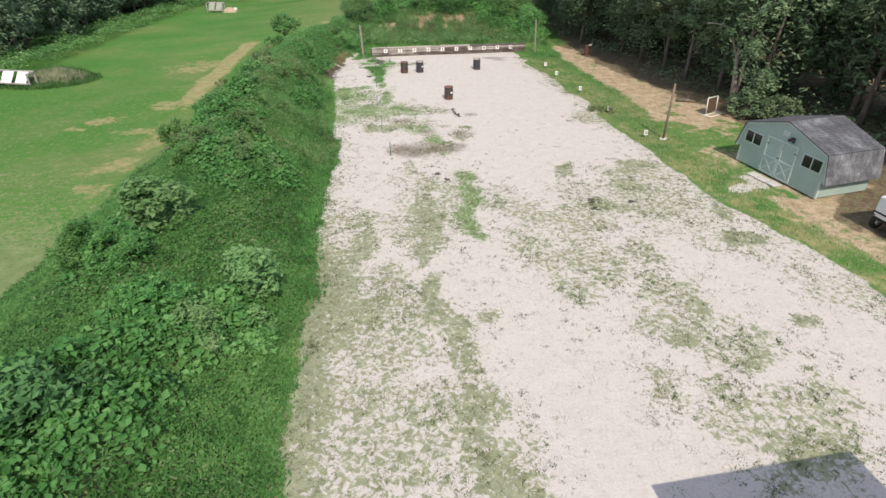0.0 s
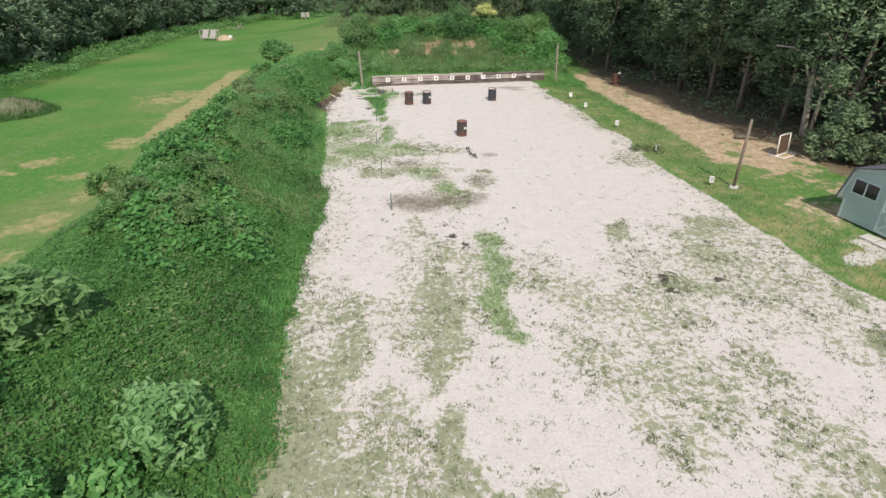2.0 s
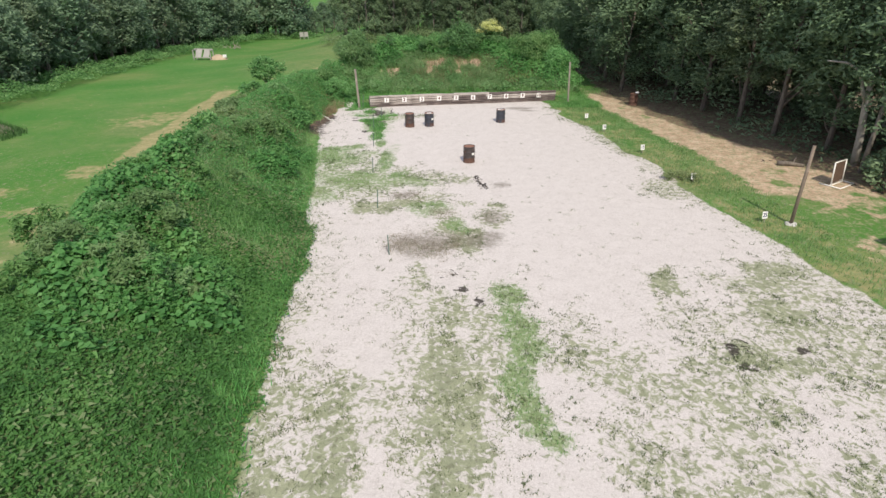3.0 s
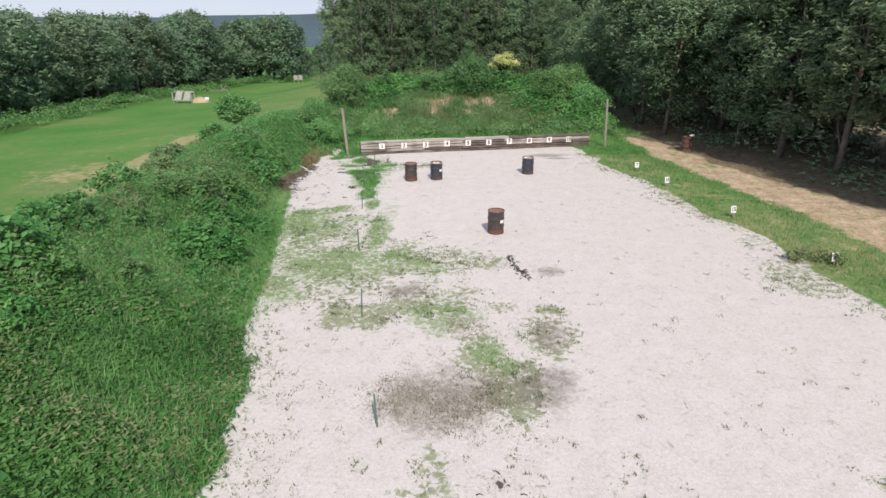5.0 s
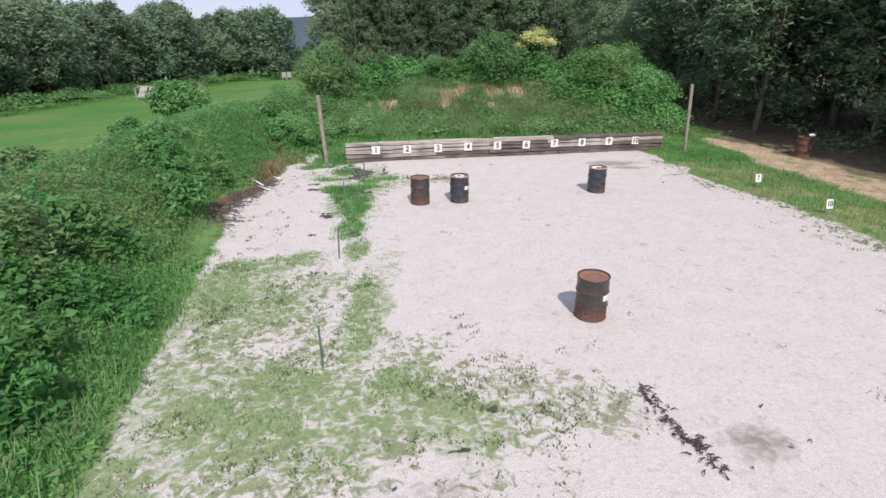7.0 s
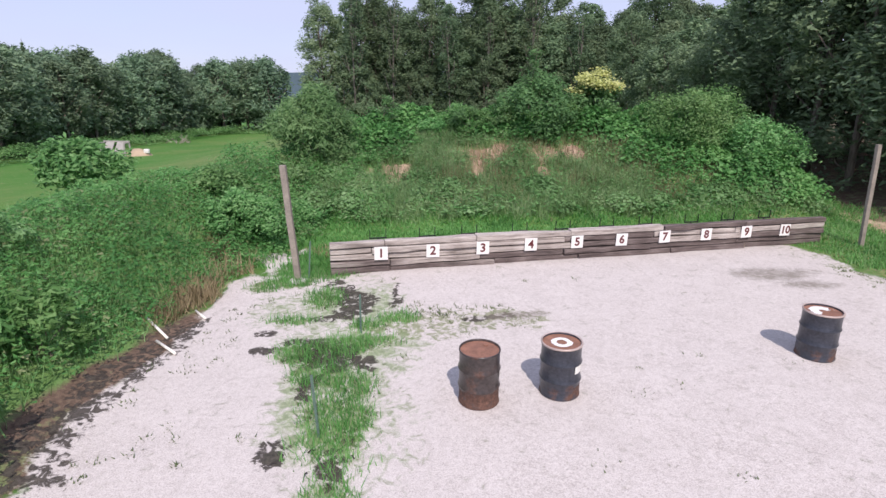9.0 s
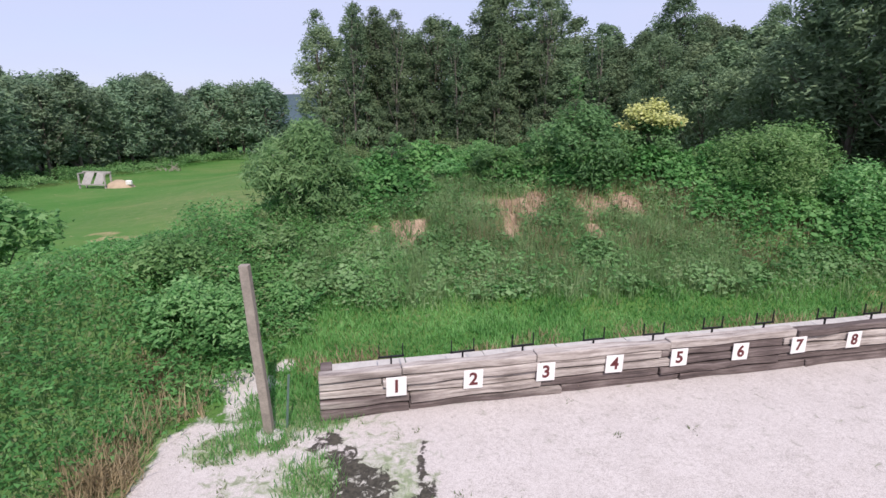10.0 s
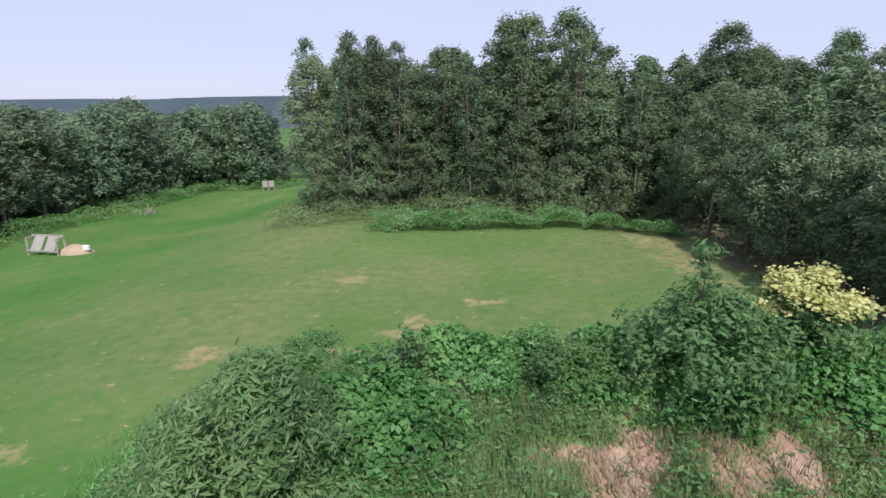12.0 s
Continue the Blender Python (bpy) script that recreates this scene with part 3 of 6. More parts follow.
def bark_material():
    m, n, l, b = material("bark", 0.9)
    co = n.new("ShaderNodeTexCoord").outputs["Object"]
    mp = n.new("ShaderNodeMapping")
    mp.inputs["Scale"].default_value = (9, 9, 1.6)
    l.new(co, mp.inputs[0])
    f = node_noise(n, l, 1.5, 6, 0.7, mp.outputs[0])
    l.new(ramp(n, l, f, (0.3, (0.07, 0.055, 0.045)), (0.75, (0.25, 0.21, 0.17))), b.inputs["Base Color"])
    bump(n, l, b, f, 0.6, 0.03)
    return m


BARK = bark_material()
GREY_BARK = plain("grey_bark", (0.17, 0.15, 0.13), 0.9, vary=0.35, scale=3)
PALE_BARK = plain("pale_bark", (0.34, 0.31, 0.27), 0.9, vary=0.3, scale=3)


def ground_material():
    m, n, l, b = material("ground_cover", 0.95)
    geo = n.new("ShaderNodeNewGeometry").outputs["Position"]

    def channel(name):
        a = n.new("ShaderNodeAttribute")
        a.attribute_name = name
        s = n.new("ShaderNodeSeparateColor")
        l.new(a.outputs["Color"], s.inputs[0])
        return (*s.outputs, a.outputs["Alpha"])

    c1, c2 = channel("cover_a"), channel("cover_b")
    c3 = channel("cover_c")
    grain = node_noise(n, l, 14, 4, 0.7, geo)
    speck = node_noise(n, l, 58, 2, 0.6, geo)
    mid = node_noise(n, l, 1.7, 5, 0.65, geo)
    wide = node_noise(n, l, 0.12, 4, 0.6, geo)

    def ragged(w, amount=0.9, lo=0.42, hi=0.58):
        v = maths(n, l, "ADD", w, maths(n, l, "MULTIPLY", maths(n, l, "SUBTRACT", maths(n, l, "ADD", maths(n, l, "MULTIPLY", mid, 0.5), maths(n, l, "MULTIPLY", grain, 0.5)), 0.5), amount))
        r = n.new("ShaderNodeMapRange")
        r.inputs["From Min"].default_value, r.inputs["From Max"].default_value = lo, hi
        l.new(v, r.inputs["Value"])
        return r.outputs[0]

    blot = node_noise(n, l, 2.3, 7, 0.68, geo, 0.4)
    blot_b = node_noise(n, l, 5.6, 6, 0.66, geo, 0.8)

    def speckled(w, f, soft=0.05, none=0.74, full=0.30):
        """Patches of a noise that fill up as the weight grows."""
        lim = maths(n, l, "SUBTRACT", none, maths(n, l, "MULTIPLY", w, none - full))
        d = maths(n, l, "SUBTRACT", f, lim)
        r = n.new("ShaderNodeMapRange")
        r.inputs["From Min"].default_value, r.inputs["From Max"].default_value = -soft, soft
        l.new(d, r.inputs["Value"])
        return r.outputs[0]

    # mown field grass
    g = ramp(n, l, maths(n, l, "ADD", maths(n, l, "MULTIPLY", wide, 0.7), maths(n, l, "MULTIPLY", mid, 0.3)),
             (0.36, (0.055, 0.182, 0.031)), (0.50, (0.085, 0.198, 0.043)), (0.64, (0.148, 0.216, 0.065)))
    g = mix(n, l, 0.3, g, ramp(n, l, maths(n, l, "ADD", maths(n, l, "MULTIPLY", speck, 0.5), maths(n, l, "MULTIPLY", grain, 0.5)), (0.32, (0.55, 0.58, 0.5)), (0.66, (1.3, 1.28, 1.3))), "MULTIPLY")
    sheen = node_noise(n, l, 0.045, 3, 0.5, geo)
    g = mix(n, l, 0.6, g, ramp(n, l, sheen, (0.35, (0.78, 0.86, 0.75)), (0.65, (1.1, 1.06, 1.15))), "MULTIPLY")
    dry = ramp(n, l, maths(n, l, "ADD", maths(n, l, "MULTIPLY", mid, 0.6), maths(n, l, "MULTIPLY", grain, 0.4)), (0.3, (0.18, 0.185, 0.075)), (0.55, (0.32, 0.285, 0.14)), (0.75, (0.47, 0.405, 0.24)))
    g = mix(n, l, maths(n, l, "MULTIPLY", c2[3], 0.75), g, ramp(n, l, mid, (0.35, (0.13, 0.185, 0.066)), (0.65, (0.225, 0.235, 0.105))))
    c = mix(n, l, speckled(c2[1], blot, 0.11, 0.74, 0.30), g, dry)
    tan = ramp(n, l, maths(n, l, "ADD", maths(n, l, "MULTIPLY", mid, 0.6), maths(n, l, "MULTIPLY", grain, 0.4)), (0.32, (0.27, 0.175, 0.115)), (0.50, (0.46, 0.335, 0.235)), (0.68, (0.61, 0.485, 0.37)))
    c = mix(n, l, speckled(c2[0], blot, 0.08, 0.70, 0.30), c, tan)
    # scars of clay in the back berm
    clay = ramp(n, l, maths(n, l, "ADD", maths(n, l, "MULTIPLY", mid, 0.5), maths(n, l, "MULTIPLY", grain, 0.5)), (0.32, (0.19, 0.13, 0.095)), (0.50, (0.345, 0.24, 0.175)), (0.66, (0.56, 0.43, 0.31)))
    c = mix(n, l, speckled(c3[0], blot, 0.06, 0.72, 0.34), c, clay)
    # leaf litter under the trees, shade painted beside the shed, and the thicket's floor
    lit = ramp(n, l, maths(n, l, "ADD", maths(n, l, "MULTIPLY", grain, 0.6), maths(n, l, "MULTIPLY", mid, 0.4)), (0.34, (0.075, 0.052, 0.04)), (0.68, (0.24, 0.165, 0.12)))
    c = mix(n, l, ragged(c3[1], 0.8), c, lit)
    under = ramp(n, l, maths(n, l, "ADD", maths(n, l, "MULTIPLY", grain, 0.6), maths(n, l, "MULTIPLY", mid, 0.4)), (0.32, (0.085, 0.17, 0.05)), (0.68, (0.18, 0.30, 0.10)))
    c = mix(n, l, ragged(c2[2], 0.7), c, under)
    # crushed white stone
    tone = maths(n, l, "ADD", maths(n, l, "MULTIPLY", mid, 0.14), maths(n, l, "ADD", maths(n, l, "MULTIPLY", grain, 0.3), maths(n, l, "MULTIPLY", speck, 0.56)))
    stone = ramp(n, l, tone, (0.37, (0.40, 0.358, 0.334)), (0.475, (0.53, 0.484, 0.46)), (0.575, (0.63, 0.584, 0.558)))
    c = mix(n, l, ragged(c1[0], 1.0, 0.40, 0.60), c, stone)
    weed = ramp(n, l, maths(n, l, "ADD", maths(n, l, "MULTIPLY", mid, 0.5), maths(n, l, "MULTIPLY", speck, 0.5)), (0.32, (0.115, 0.145, 0.06)), (0.5, (0.20, 0.235, 0.108)), (0.68, (0.325, 0.345, 0.19)))
    c = mix(n, l, maths(n, l, "MULTIPLY", speckled(c1[1], blot_b, 0.05), 0.78), c, weed)
    lush = ramp(n, l, grain, (0.32, (0.125, 0.20, 0.075)), (0.68, (0.27, 0.35, 0.165)))
    c = mix(n, l, maths(n, l, "MULTIPLY", speckled(c3[2], blot_b, 0.11, 0.74, 0.36), 0.8), c, lush)
    grey = maths(n, l, "MULTIPLY", speckled(maths(n, l, "MULTIPLY", c1[1], c1[0]), node_noise(n, l, 7.5, 5, 0.7, geo, 0.5), 0.05, 0.74, 0.50), 0.7)
    c = mix(n, l, grey, c, (0.15, 0.155, 0.10))
    soil = ramp(n, l, grain, (0.3, (0.022, 0.02, 0.018)), (0.7, (0.085, 0.072, 0.062)))
    c = mix(n, l, maths(n, l, "MULTIPLY", speckled(c1[2], blot_b, 0.035, 0.80, 0.30), 0.95), c, soil)
    wet = maths(n, l, "MULTIPLY", speckled(c1[3], blot_b, 0.2, 0.74, 0.36), 0.78)
    c = mix(n, l, wet, c, (0.19, 0.168, 0.138))
    # scattered dark bits on the stone
    bits = node_noise(n, l, 6.5, 4, 0.75, geo, 0.8)
    thin = maths(n, l, "MULTIPLY", ramp(n, l, bits, (0.65, (0, 0, 0)), (0.70, (1, 1, 1))), maths(n, l, "MULTIPLY", c1[0], ramp(n, l, node_noise(n, l, 0.3, 3, 0.6, geo), (0.42, (0.0, 0.0, 0.0)), (0.62, (0.75, 0.75, 0.75)))))
    c = mix(n, l, thin, c, (0.20, 0.185, 0.15))
    l.new(c, b.inputs["Base Color"])
    b.inputs["Specular IOR Level"].default_value = 0.15
    bump(n, l, b, maths(n, l, "ADD", grain, maths(n, l, "MULTIPLY", speck, 0.8)), 0.5, 0.03)
    return m


GROUND = ground_material()


def timber_material(name, share):
    m, n, l, b = material(name, 0.9)
    co = n.new("ShaderNodeTexCoord").outputs["Object"]
    mp = n.new("ShaderNodeMapping")
    mp.inputs["Scale"].default_value = (0.8, 5, 6)
    l.new(co, mp.inputs[0])
    oi = n.new("ShaderNodeObjectInfo")
    add = n.new("ShaderNodeVectorMath")
    l.new(mp.outputs[0], add.inputs[0])
    l.new(oi.outputs["Location"], add.inputs[1])
    f = node_noise(n, l, 1.6, 7, 0.7, add.outputs[0])
    g = node_noise(n, l, 0.35, 3, 0.6, add.outputs[0])
    fine = n.new("ShaderNodeMapping")
    fine.inputs["Scale"].default_value = (0.55, 11, 15)
    l.new(add.outputs[0], fine.inputs[0])
    crack = ramp(n, l, node_noise(n, l, 0.5, 5, 0.75, fine.outputs[0]), (0.36, (0.22, 0.2, 0.19)), (0.46, (1, 1, 1)))
    pale = ramp(n, l, f, (0.28, (0.13, 0.105, 0.092)), (0.5, (0.40, 0.35, 0.32)), (0.72, (0.62, 0.57, 0.53)))
    dark = ramp(n, l, f, (0.25, (0.036, 0.028, 0.027)), (0.5, (0.125, 0.096, 0.09)), (0.78, (0.29, 0.24, 0.225)))
    t_mix = n.new("ShaderNodeMix")
    t_mix.data_type, t_mix.blend_type = "RGBA", "MULTIPLY"
    t_mix.inputs[0].default_value = 0.8
    k = maths(n, l, "ADD", oi.outputs["Random"], maths(n, l, "MULTIPLY", maths(n, l, "SUBTRACT", g, 0.5), 1.6))
    l.new(mix(n, l, ramp(n, l, maths(n, l, "ADD", k, share), (0.4, (0, 0, 0)), (0.65, (1, 1, 1))), pale, dark), t_mix.inputs[6])
    l.new(crack, t_mix.inputs[7])
    l.new(t_mix.outputs[2], b.inputs["Base Color"])
    bump(n, l, b, f, 0.8, 0.02)
    return m


def drum_material(name, rust_amount, base=(0.028, 0.026, 0.028)):
    m, n, l, b = material(name, 0.55)
    co = n.new("ShaderNodeTexCoord").outputs["Object"]
    f = node_noise(n, l, 3.2, 7, 0.68, co)
    g = node_noise(n, l, 22, 4, 0.6, co)
    rust = ramp(n, l, g, (0.3, (0.06, 0.032, 0.024)), (0.55, (0.115, 0.058, 0.042)), (0.75, (0.19, 0.10, 0.07)))
    paint = ramp(n, l, g, (0.3, base), (0.7, tuple(c * 2.2 for c in base)))
    sep = n.new("ShaderNodeSeparateXYZ")
    l.new(co, sep.inputs[0])
    low = n.new("ShaderNodeMapRange")
    low.inputs["From Min"].default_value, low.inputs["From Max"].default_value = 0.20, 0.34
    low.inputs["To Min"].default_value, low.inputs["To Max"].default_value = rust_amount - 0.28, rust_amount - 0.5
    l.new(sep.outputs[2], low.inputs["Value"])
    k = ramp(n, l, maths(n, l, "ADD", f, low.outputs[0]), (0.47, (0, 0, 0)), (0.6, (1, 1, 1)))
    l.new(mix(n, l, k, paint, rust), b.inputs["Base Color"])
    r = n.new("ShaderNodeMapRange")
    r.inputs["To Min"].default_value, r.inputs["To Max"].default_value = 0.3, 0.85
    l.new(k, r.inputs["Value"])
    l.new(r.outputs[0], b.inputs["Roughness"])
    bump(n, l, b, g, 0.25, 0.006)
    return m


TIMBER = timber_material("dark_weathered_timber", 0.28)
TIMBER_PALE = timber_material("pale_weathered_timber", -0.55)
CONCRETE = plain("grey_concrete", (0.50, 0.475, 0.45), 0.9, vary=0.2, scale=3)
STEEL = plain("black_steel", (0.022, 0.022, 0.024), 0.5, 0.3)
PLATE = plain("white_plate", (0.78, 0.76, 0.74), 0.5, vary=0.06)
DIGIT = plain("dark_red_paint", (0.115, 0.022, 0.025), 0.6, vary=0.2)
DIGIT_BLUE = plain("dark_blue_paint", (0.03, 0.04, 0.10), 0.6, vary=0.2)
POST_WOOD = plain("grey_post_wood", (0.27, 0.235, 0.20), 0.9, vary=0.4, scale=4)
POLE_WOOD = plain("brown_pole_wood", (0.20, 0.155, 0.12), 0.9, vary=0.4, scale=4)
PVC = plain("white_pvc", (0.78, 0.75, 0.69), 0.4, vary=0.08)
DRUM_BLACK = drum_material("black_drum_paint", 0.29, (0.024, 0.026, 0.034))
DRUM_RUSTY = drum_material("rusty_drum_paint", 0.44, (0.035, 0.028, 0.027))
DRUM_RED = drum_material("red_rusted_steel", 0.8, (0.09, 0.03, 0.02))
RUST_TOP = plain("rusted_lid", (0.235, 0.115, 0.078), 0.8, vary=0.45, scale=5)
STICKER = plain("white_sticker", (0.75, 0.74, 0.70), 0.6, vary=0.08)
SIDING = plain("grey_green_siding", (0.34, 0.43, 0.40), 0.7, vary=0.1, scale=2)
TRIM = plain("pale_green_trim", (0.46, 0.54, 0.51), 0.6, vary=0.08)
DARK_GLASS, gn_, gl_, gb_ = material("dark_window_glass", 0.08)
gb_.inputs["Base Color"].default_value = (0.012, 0.014, 0.016, 1)
MESH_SCREEN = plain("brown_screen", (0.10, 0.06, 0.04), 0.9, vary=0.4)
RUBBER = plain("black_rubber", (0.02, 0.02, 0.02), 0.8)
WHITE_METAL = plain("white_painted_metal", (0.72, 0.73, 0.76), 0.35, vary=0.06)
GREY_BOARD = plain("weathered_grey_board", (0.36, 0.34, 0.325), 0.85, vary=0.25, scale=3)
SAND_PILE = plain("pale_sand", (0.42, 0.32, 0.225), 0.95, vary=0.2, scale=2)
GREEN_STEEL = plain("green_post_paint", (0.10, 0.16, 0.13), 0.6, vary=0.25)


def shingle_material():
    m, n, l, b = material("dark_shingles", 0.9)
    co = n.new("ShaderNodeTexCoord").outputs["Object"]
    f = node_noise(n, l, 1.3, 6, 0.7, co)
    g = node_noise(n, l, 30, 3, 0.6, co)
    br = n.new("ShaderNodeObjectInfo").outputs["Random"]
    v = maths(n, l, "ADD", maths(n, l, "MULTIPLY", f, 0.6), maths(n, l, "ADD", maths(n, l, "MULTIPLY", g, 0.25), maths(n, l, "MULTIPLY", br, 0.15)))
    l.new(ramp(n, l, v, (0.36, (0.055, 0.055, 0.065)), (0.52, (0.10, 0.10, 0.115)), (0.62, (0.20, 0.205, 0.225)), (0.72, (0.42, 0.43, 0.45))), b.inputs["Base Color"])
    bump(n, l, b, g, 0.4, 0.01)
    return m


SHINGLE = shingle_material()
# the blue of distance haze is mixed into the hills' base colour
FAR_HILL = plain("haze_tinted_hill", (0.055, 0.085, 0.105), 0.95, vary=0.25, scale=0.02, bump_by=0.0)

# ---------------------------------------------------------------- ground sheet


def axis(fine_lo, fine_hi, fine, far):
    mid = np.arange(fine_lo, fine_hi + 1e-6, fine)
    grow = fine * 1.17 ** np.arange(1, 120)
    lo = fine_lo - np.cumsum(grow)
    hi = fine_hi + np.cumsum(grow)
    return np.concatenate([lo[lo > -far][::-1], mid, hi[hi < far]])


GX, GY = axis(-21, 16, 0.16, 2600), axis(5, 76, 0.16, 2600)
gx, gy = np.meshgrid(GX, GY)
gx, gy = gx.ravel(), gy.ravel()
gz = ground_z(gx, gy)
nx, ny = len(GX), len(GY)
ij = (np.arange(ny - 1)[:, None] * nx + np.arange(nx - 1)[None, :]).ravel()
ground_mesh = quick_mesh("ground", np.stack([gx, gy, gz], 1), np.stack([ij, ij + 1, ij + nx + 1, ij + nx], 1), 4)
ground_mesh.polygons.foreach_set("use_smooth", np.ones(len(ground_mesh.polygons), bool))
gravel, weeds, soil, tan, dry, thicket, litter_shade, fresh, stain, floor = cover(gx, gy)
scar = np.maximum(spots(gx, gy, SCAR[:2], 0.4, 1.3), 0.9 * spots(gx, gy, SCAR[2:], 0.9, 1.5))
one = np.ones_like(gx)
# where the field's grass is worn thin and olive
worn = step(58, 72, gy) * step(104, 90, gy) * step(-27, -14, gx) * (0.45 + 0.55 * step(0.3, 0.7, vnoise(gx, gy, 0.12, 131, 3)))
worn = np.maximum(worn, step(-29, -19, gx) * step(20, 27, gy) * step(60, 50, gy) * 0.75 * step(0.4, 0.65, vnoise(gx, gy, 0.2, 132, 3)))
for name, chans in (("cover_a", (gravel, weeds, soil, stain)), ("cover_b", (tan, dry, floor, worn)), ("cover_c", (scar, litter_shade, fresh, one))):
    layer = ground_mesh.attributes.new(name, "FLOAT_COLOR", "POINT")
    layer.data.foreach_set("color", np.stack(chans, 1).astype(np.float32).ravel())
ground = tagged(link_mesh("ground", ground_mesh, GROUND), "white crushed-stone range lot with mown green field and berms", "ground", kind="structure")


def on_ground(x, y):
    return float(ground_z(np.array([x]), np.array([y]))[0])


def scatter(n, x0, x1, y0, y1, seed):
    r = np.random.default_rng(seed)
    return r, r.uniform(x0, x1, n), r.uniform(y0, y1, n)

# ---------------------------------------------------------------- trees


def crown_points(r, n, height, radius, low, lobes=88):
    """Leaf places in many lobes of a crown that is widest below its middle, the lobes' centres, and which way each leaf's lobe looks there."""
    t = np.clip(r.beta(1.35, 1.15, lobes), 0.02, 0.98)
    width = radius * np.sin(np.pi * np.clip(t * 0.86 + 0.13, 0, 1)) ** 0.65
    a = r.uniform(0, 2 * np.pi, lobes)
    d = width * np.sqrt(r.uniform(0.12, 1.0, lobes))
    c = np.stack([d * np.cos(a), d * np.sin(a), low + t * (height - low)], 1)
    size = r.uniform(0.4, 1.25, lobes) * radius * (0.26 if lobes > 50 else 0.29)
    k = r.choice(lobes, n, p=size ** 2 / np.sum(size ** 2))
    loose = int(n * 0.16)
    off = unit(r.normal(0, 1, (n, 3))) * (r.uniform(0.1, 1, n) ** 0.5 * np.where(r.uniform(0, 1, n) < 0.12, 1.45, 1.0))[:, None]
    off[:, 2] = np.where(off[:, 2] < 0, off[:, 2] * 0.65, off[:, 2] * 0.95)
    p = c[k] + off * size[k][:, None]
    face = unit(off + 0.25 * unit(c[k] * np.array([1, 1, 0.15])))
    # some leaves between the lobes
    t = np.clip(r.beta(1.3, 1.25, loose), 0.02, 0.98)
    a, d = r.uniform(0, 2 * np.pi, loose), radius * np.sin(np.pi * np.clip(t * 0.86 + 0.13, 0, 1)) ** 0.65 * np.sqrt(r.uniform(0.1, 1.1, loose))
    p[:loose] = np.stack([d * np.cos(a), d * np.sin(a), low + t * (height - low) * 1.02], 1)
    return p, c, face


def make_tree(seed, height, radius, low, n, leaf, m, label, foliage, trunk_r=0.16, bark=None):
    r = np.random.default_rng(seed)
    tree = thing("tree", m, label, "tree", "woodland trees")
    bm = bmesh.new()
    lean = r.normal(0, 0.35, 2)
    path = [(lean[0] * k * k, lean[1] * k * k, height * 0.9 * k - 0.3) for k in np.linspace(0, 1, 7)]
    tube(bm, path, [trunk_r * (1.25 - 1.1 * k) for k in np.linspace(0, 1, 7)], 7)
    pts, lobes, face = crown_points(r, n, height, radius, low)
    for c in lobes[:14]:
        k = np.clip(c[2] / height - 0.16, 0.12, 0.8)
        s = np.array([lean[0] * k * k, lean[1] * k * k, height * 0.9 * k - 0.3])
        q = s * 0.45 + c * 0.55 + np.array([0, 0, -0.25])
        tube(bm, [tuple(s), tuple(q), tuple(c)], [trunk_r * 0.45 * (1 - 0.6 * k), trunk_r * 0.25, 0.015], 5)
    part("trunk", bm, bark or BARK, tree, smooth=True)
    me = leaves("crown", pts, r.uniform(0.7, 1.35, n) * leaf, r.uniform(0.45, 0.75, n) * leaf, 0.5, r, 0.8, False, face)
    link_mesh("crown", me, foliage, tree)
    return tree


TREE_LABEL = "tall broadleaf tree with dense dark green crown"
models = [make_tree(100 + k, h, rad, low, 12500, 0.35, at(0, 0, -60), TREE_LABEL, TREE, tr) for k, (h, rad, low, tr) in
          enumerate(((13.2, 3.0, 3.6, 0.17), (12.0, 2.9, 2.9, 0.15), (14.2, 2.9, 4.4, 0.16), (10.5, 3.0, 1.8, 0.14)))]
low_model = make_tree(130, 10.5, 2.9, 0.3, 5200, 0.5, at(0, 0, -60), "young bushy tree at the wood's edge", TREE, 0.12)
slim = make_tree(120, 14.0, 1.7, 5.0, 3000, 0.32, at(0, 0, -60), "slender tall tree with thin airy crown", TREE, 0.10, GREY_BARK)
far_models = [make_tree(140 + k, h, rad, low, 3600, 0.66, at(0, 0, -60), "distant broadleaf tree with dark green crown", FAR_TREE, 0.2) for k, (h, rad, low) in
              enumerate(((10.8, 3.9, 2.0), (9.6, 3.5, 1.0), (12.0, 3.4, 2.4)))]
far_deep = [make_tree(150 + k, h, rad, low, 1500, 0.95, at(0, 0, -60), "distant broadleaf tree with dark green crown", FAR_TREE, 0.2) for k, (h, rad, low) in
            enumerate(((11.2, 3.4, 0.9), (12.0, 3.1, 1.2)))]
back_models = [make_tree(160 + k, h, rad, low, 4600, 0.55, at(0, 0, -60), TREE_LABEL, TREE, 0.17) for k, (h, rad, low) in
               enumerate(((13.2, 2.9, 2.0), (12.4, 2.8, 1.5), (14.2, 2.8, 3.0)))]
deep_models = [make_tree(170 + k, h, rad, low, 2200, 0.8, at(0, 0, -60), TREE_LABEL, TREE, 0.17) for k, (h, rad, low) in
               enumerate(((13.4, 2.9, 2.0), (12.8, 2.8, 1.5)))]


def plant(model, x, y, turn, size=1.0, drop=0.0):
    t = copy_thing(model, pose(x, y, on_ground(x, y) - drop, 0, 0, turn) @ Matrix.Diagonal((size, size, size, 1)))
    return t


r = np.random.default_rng(5)
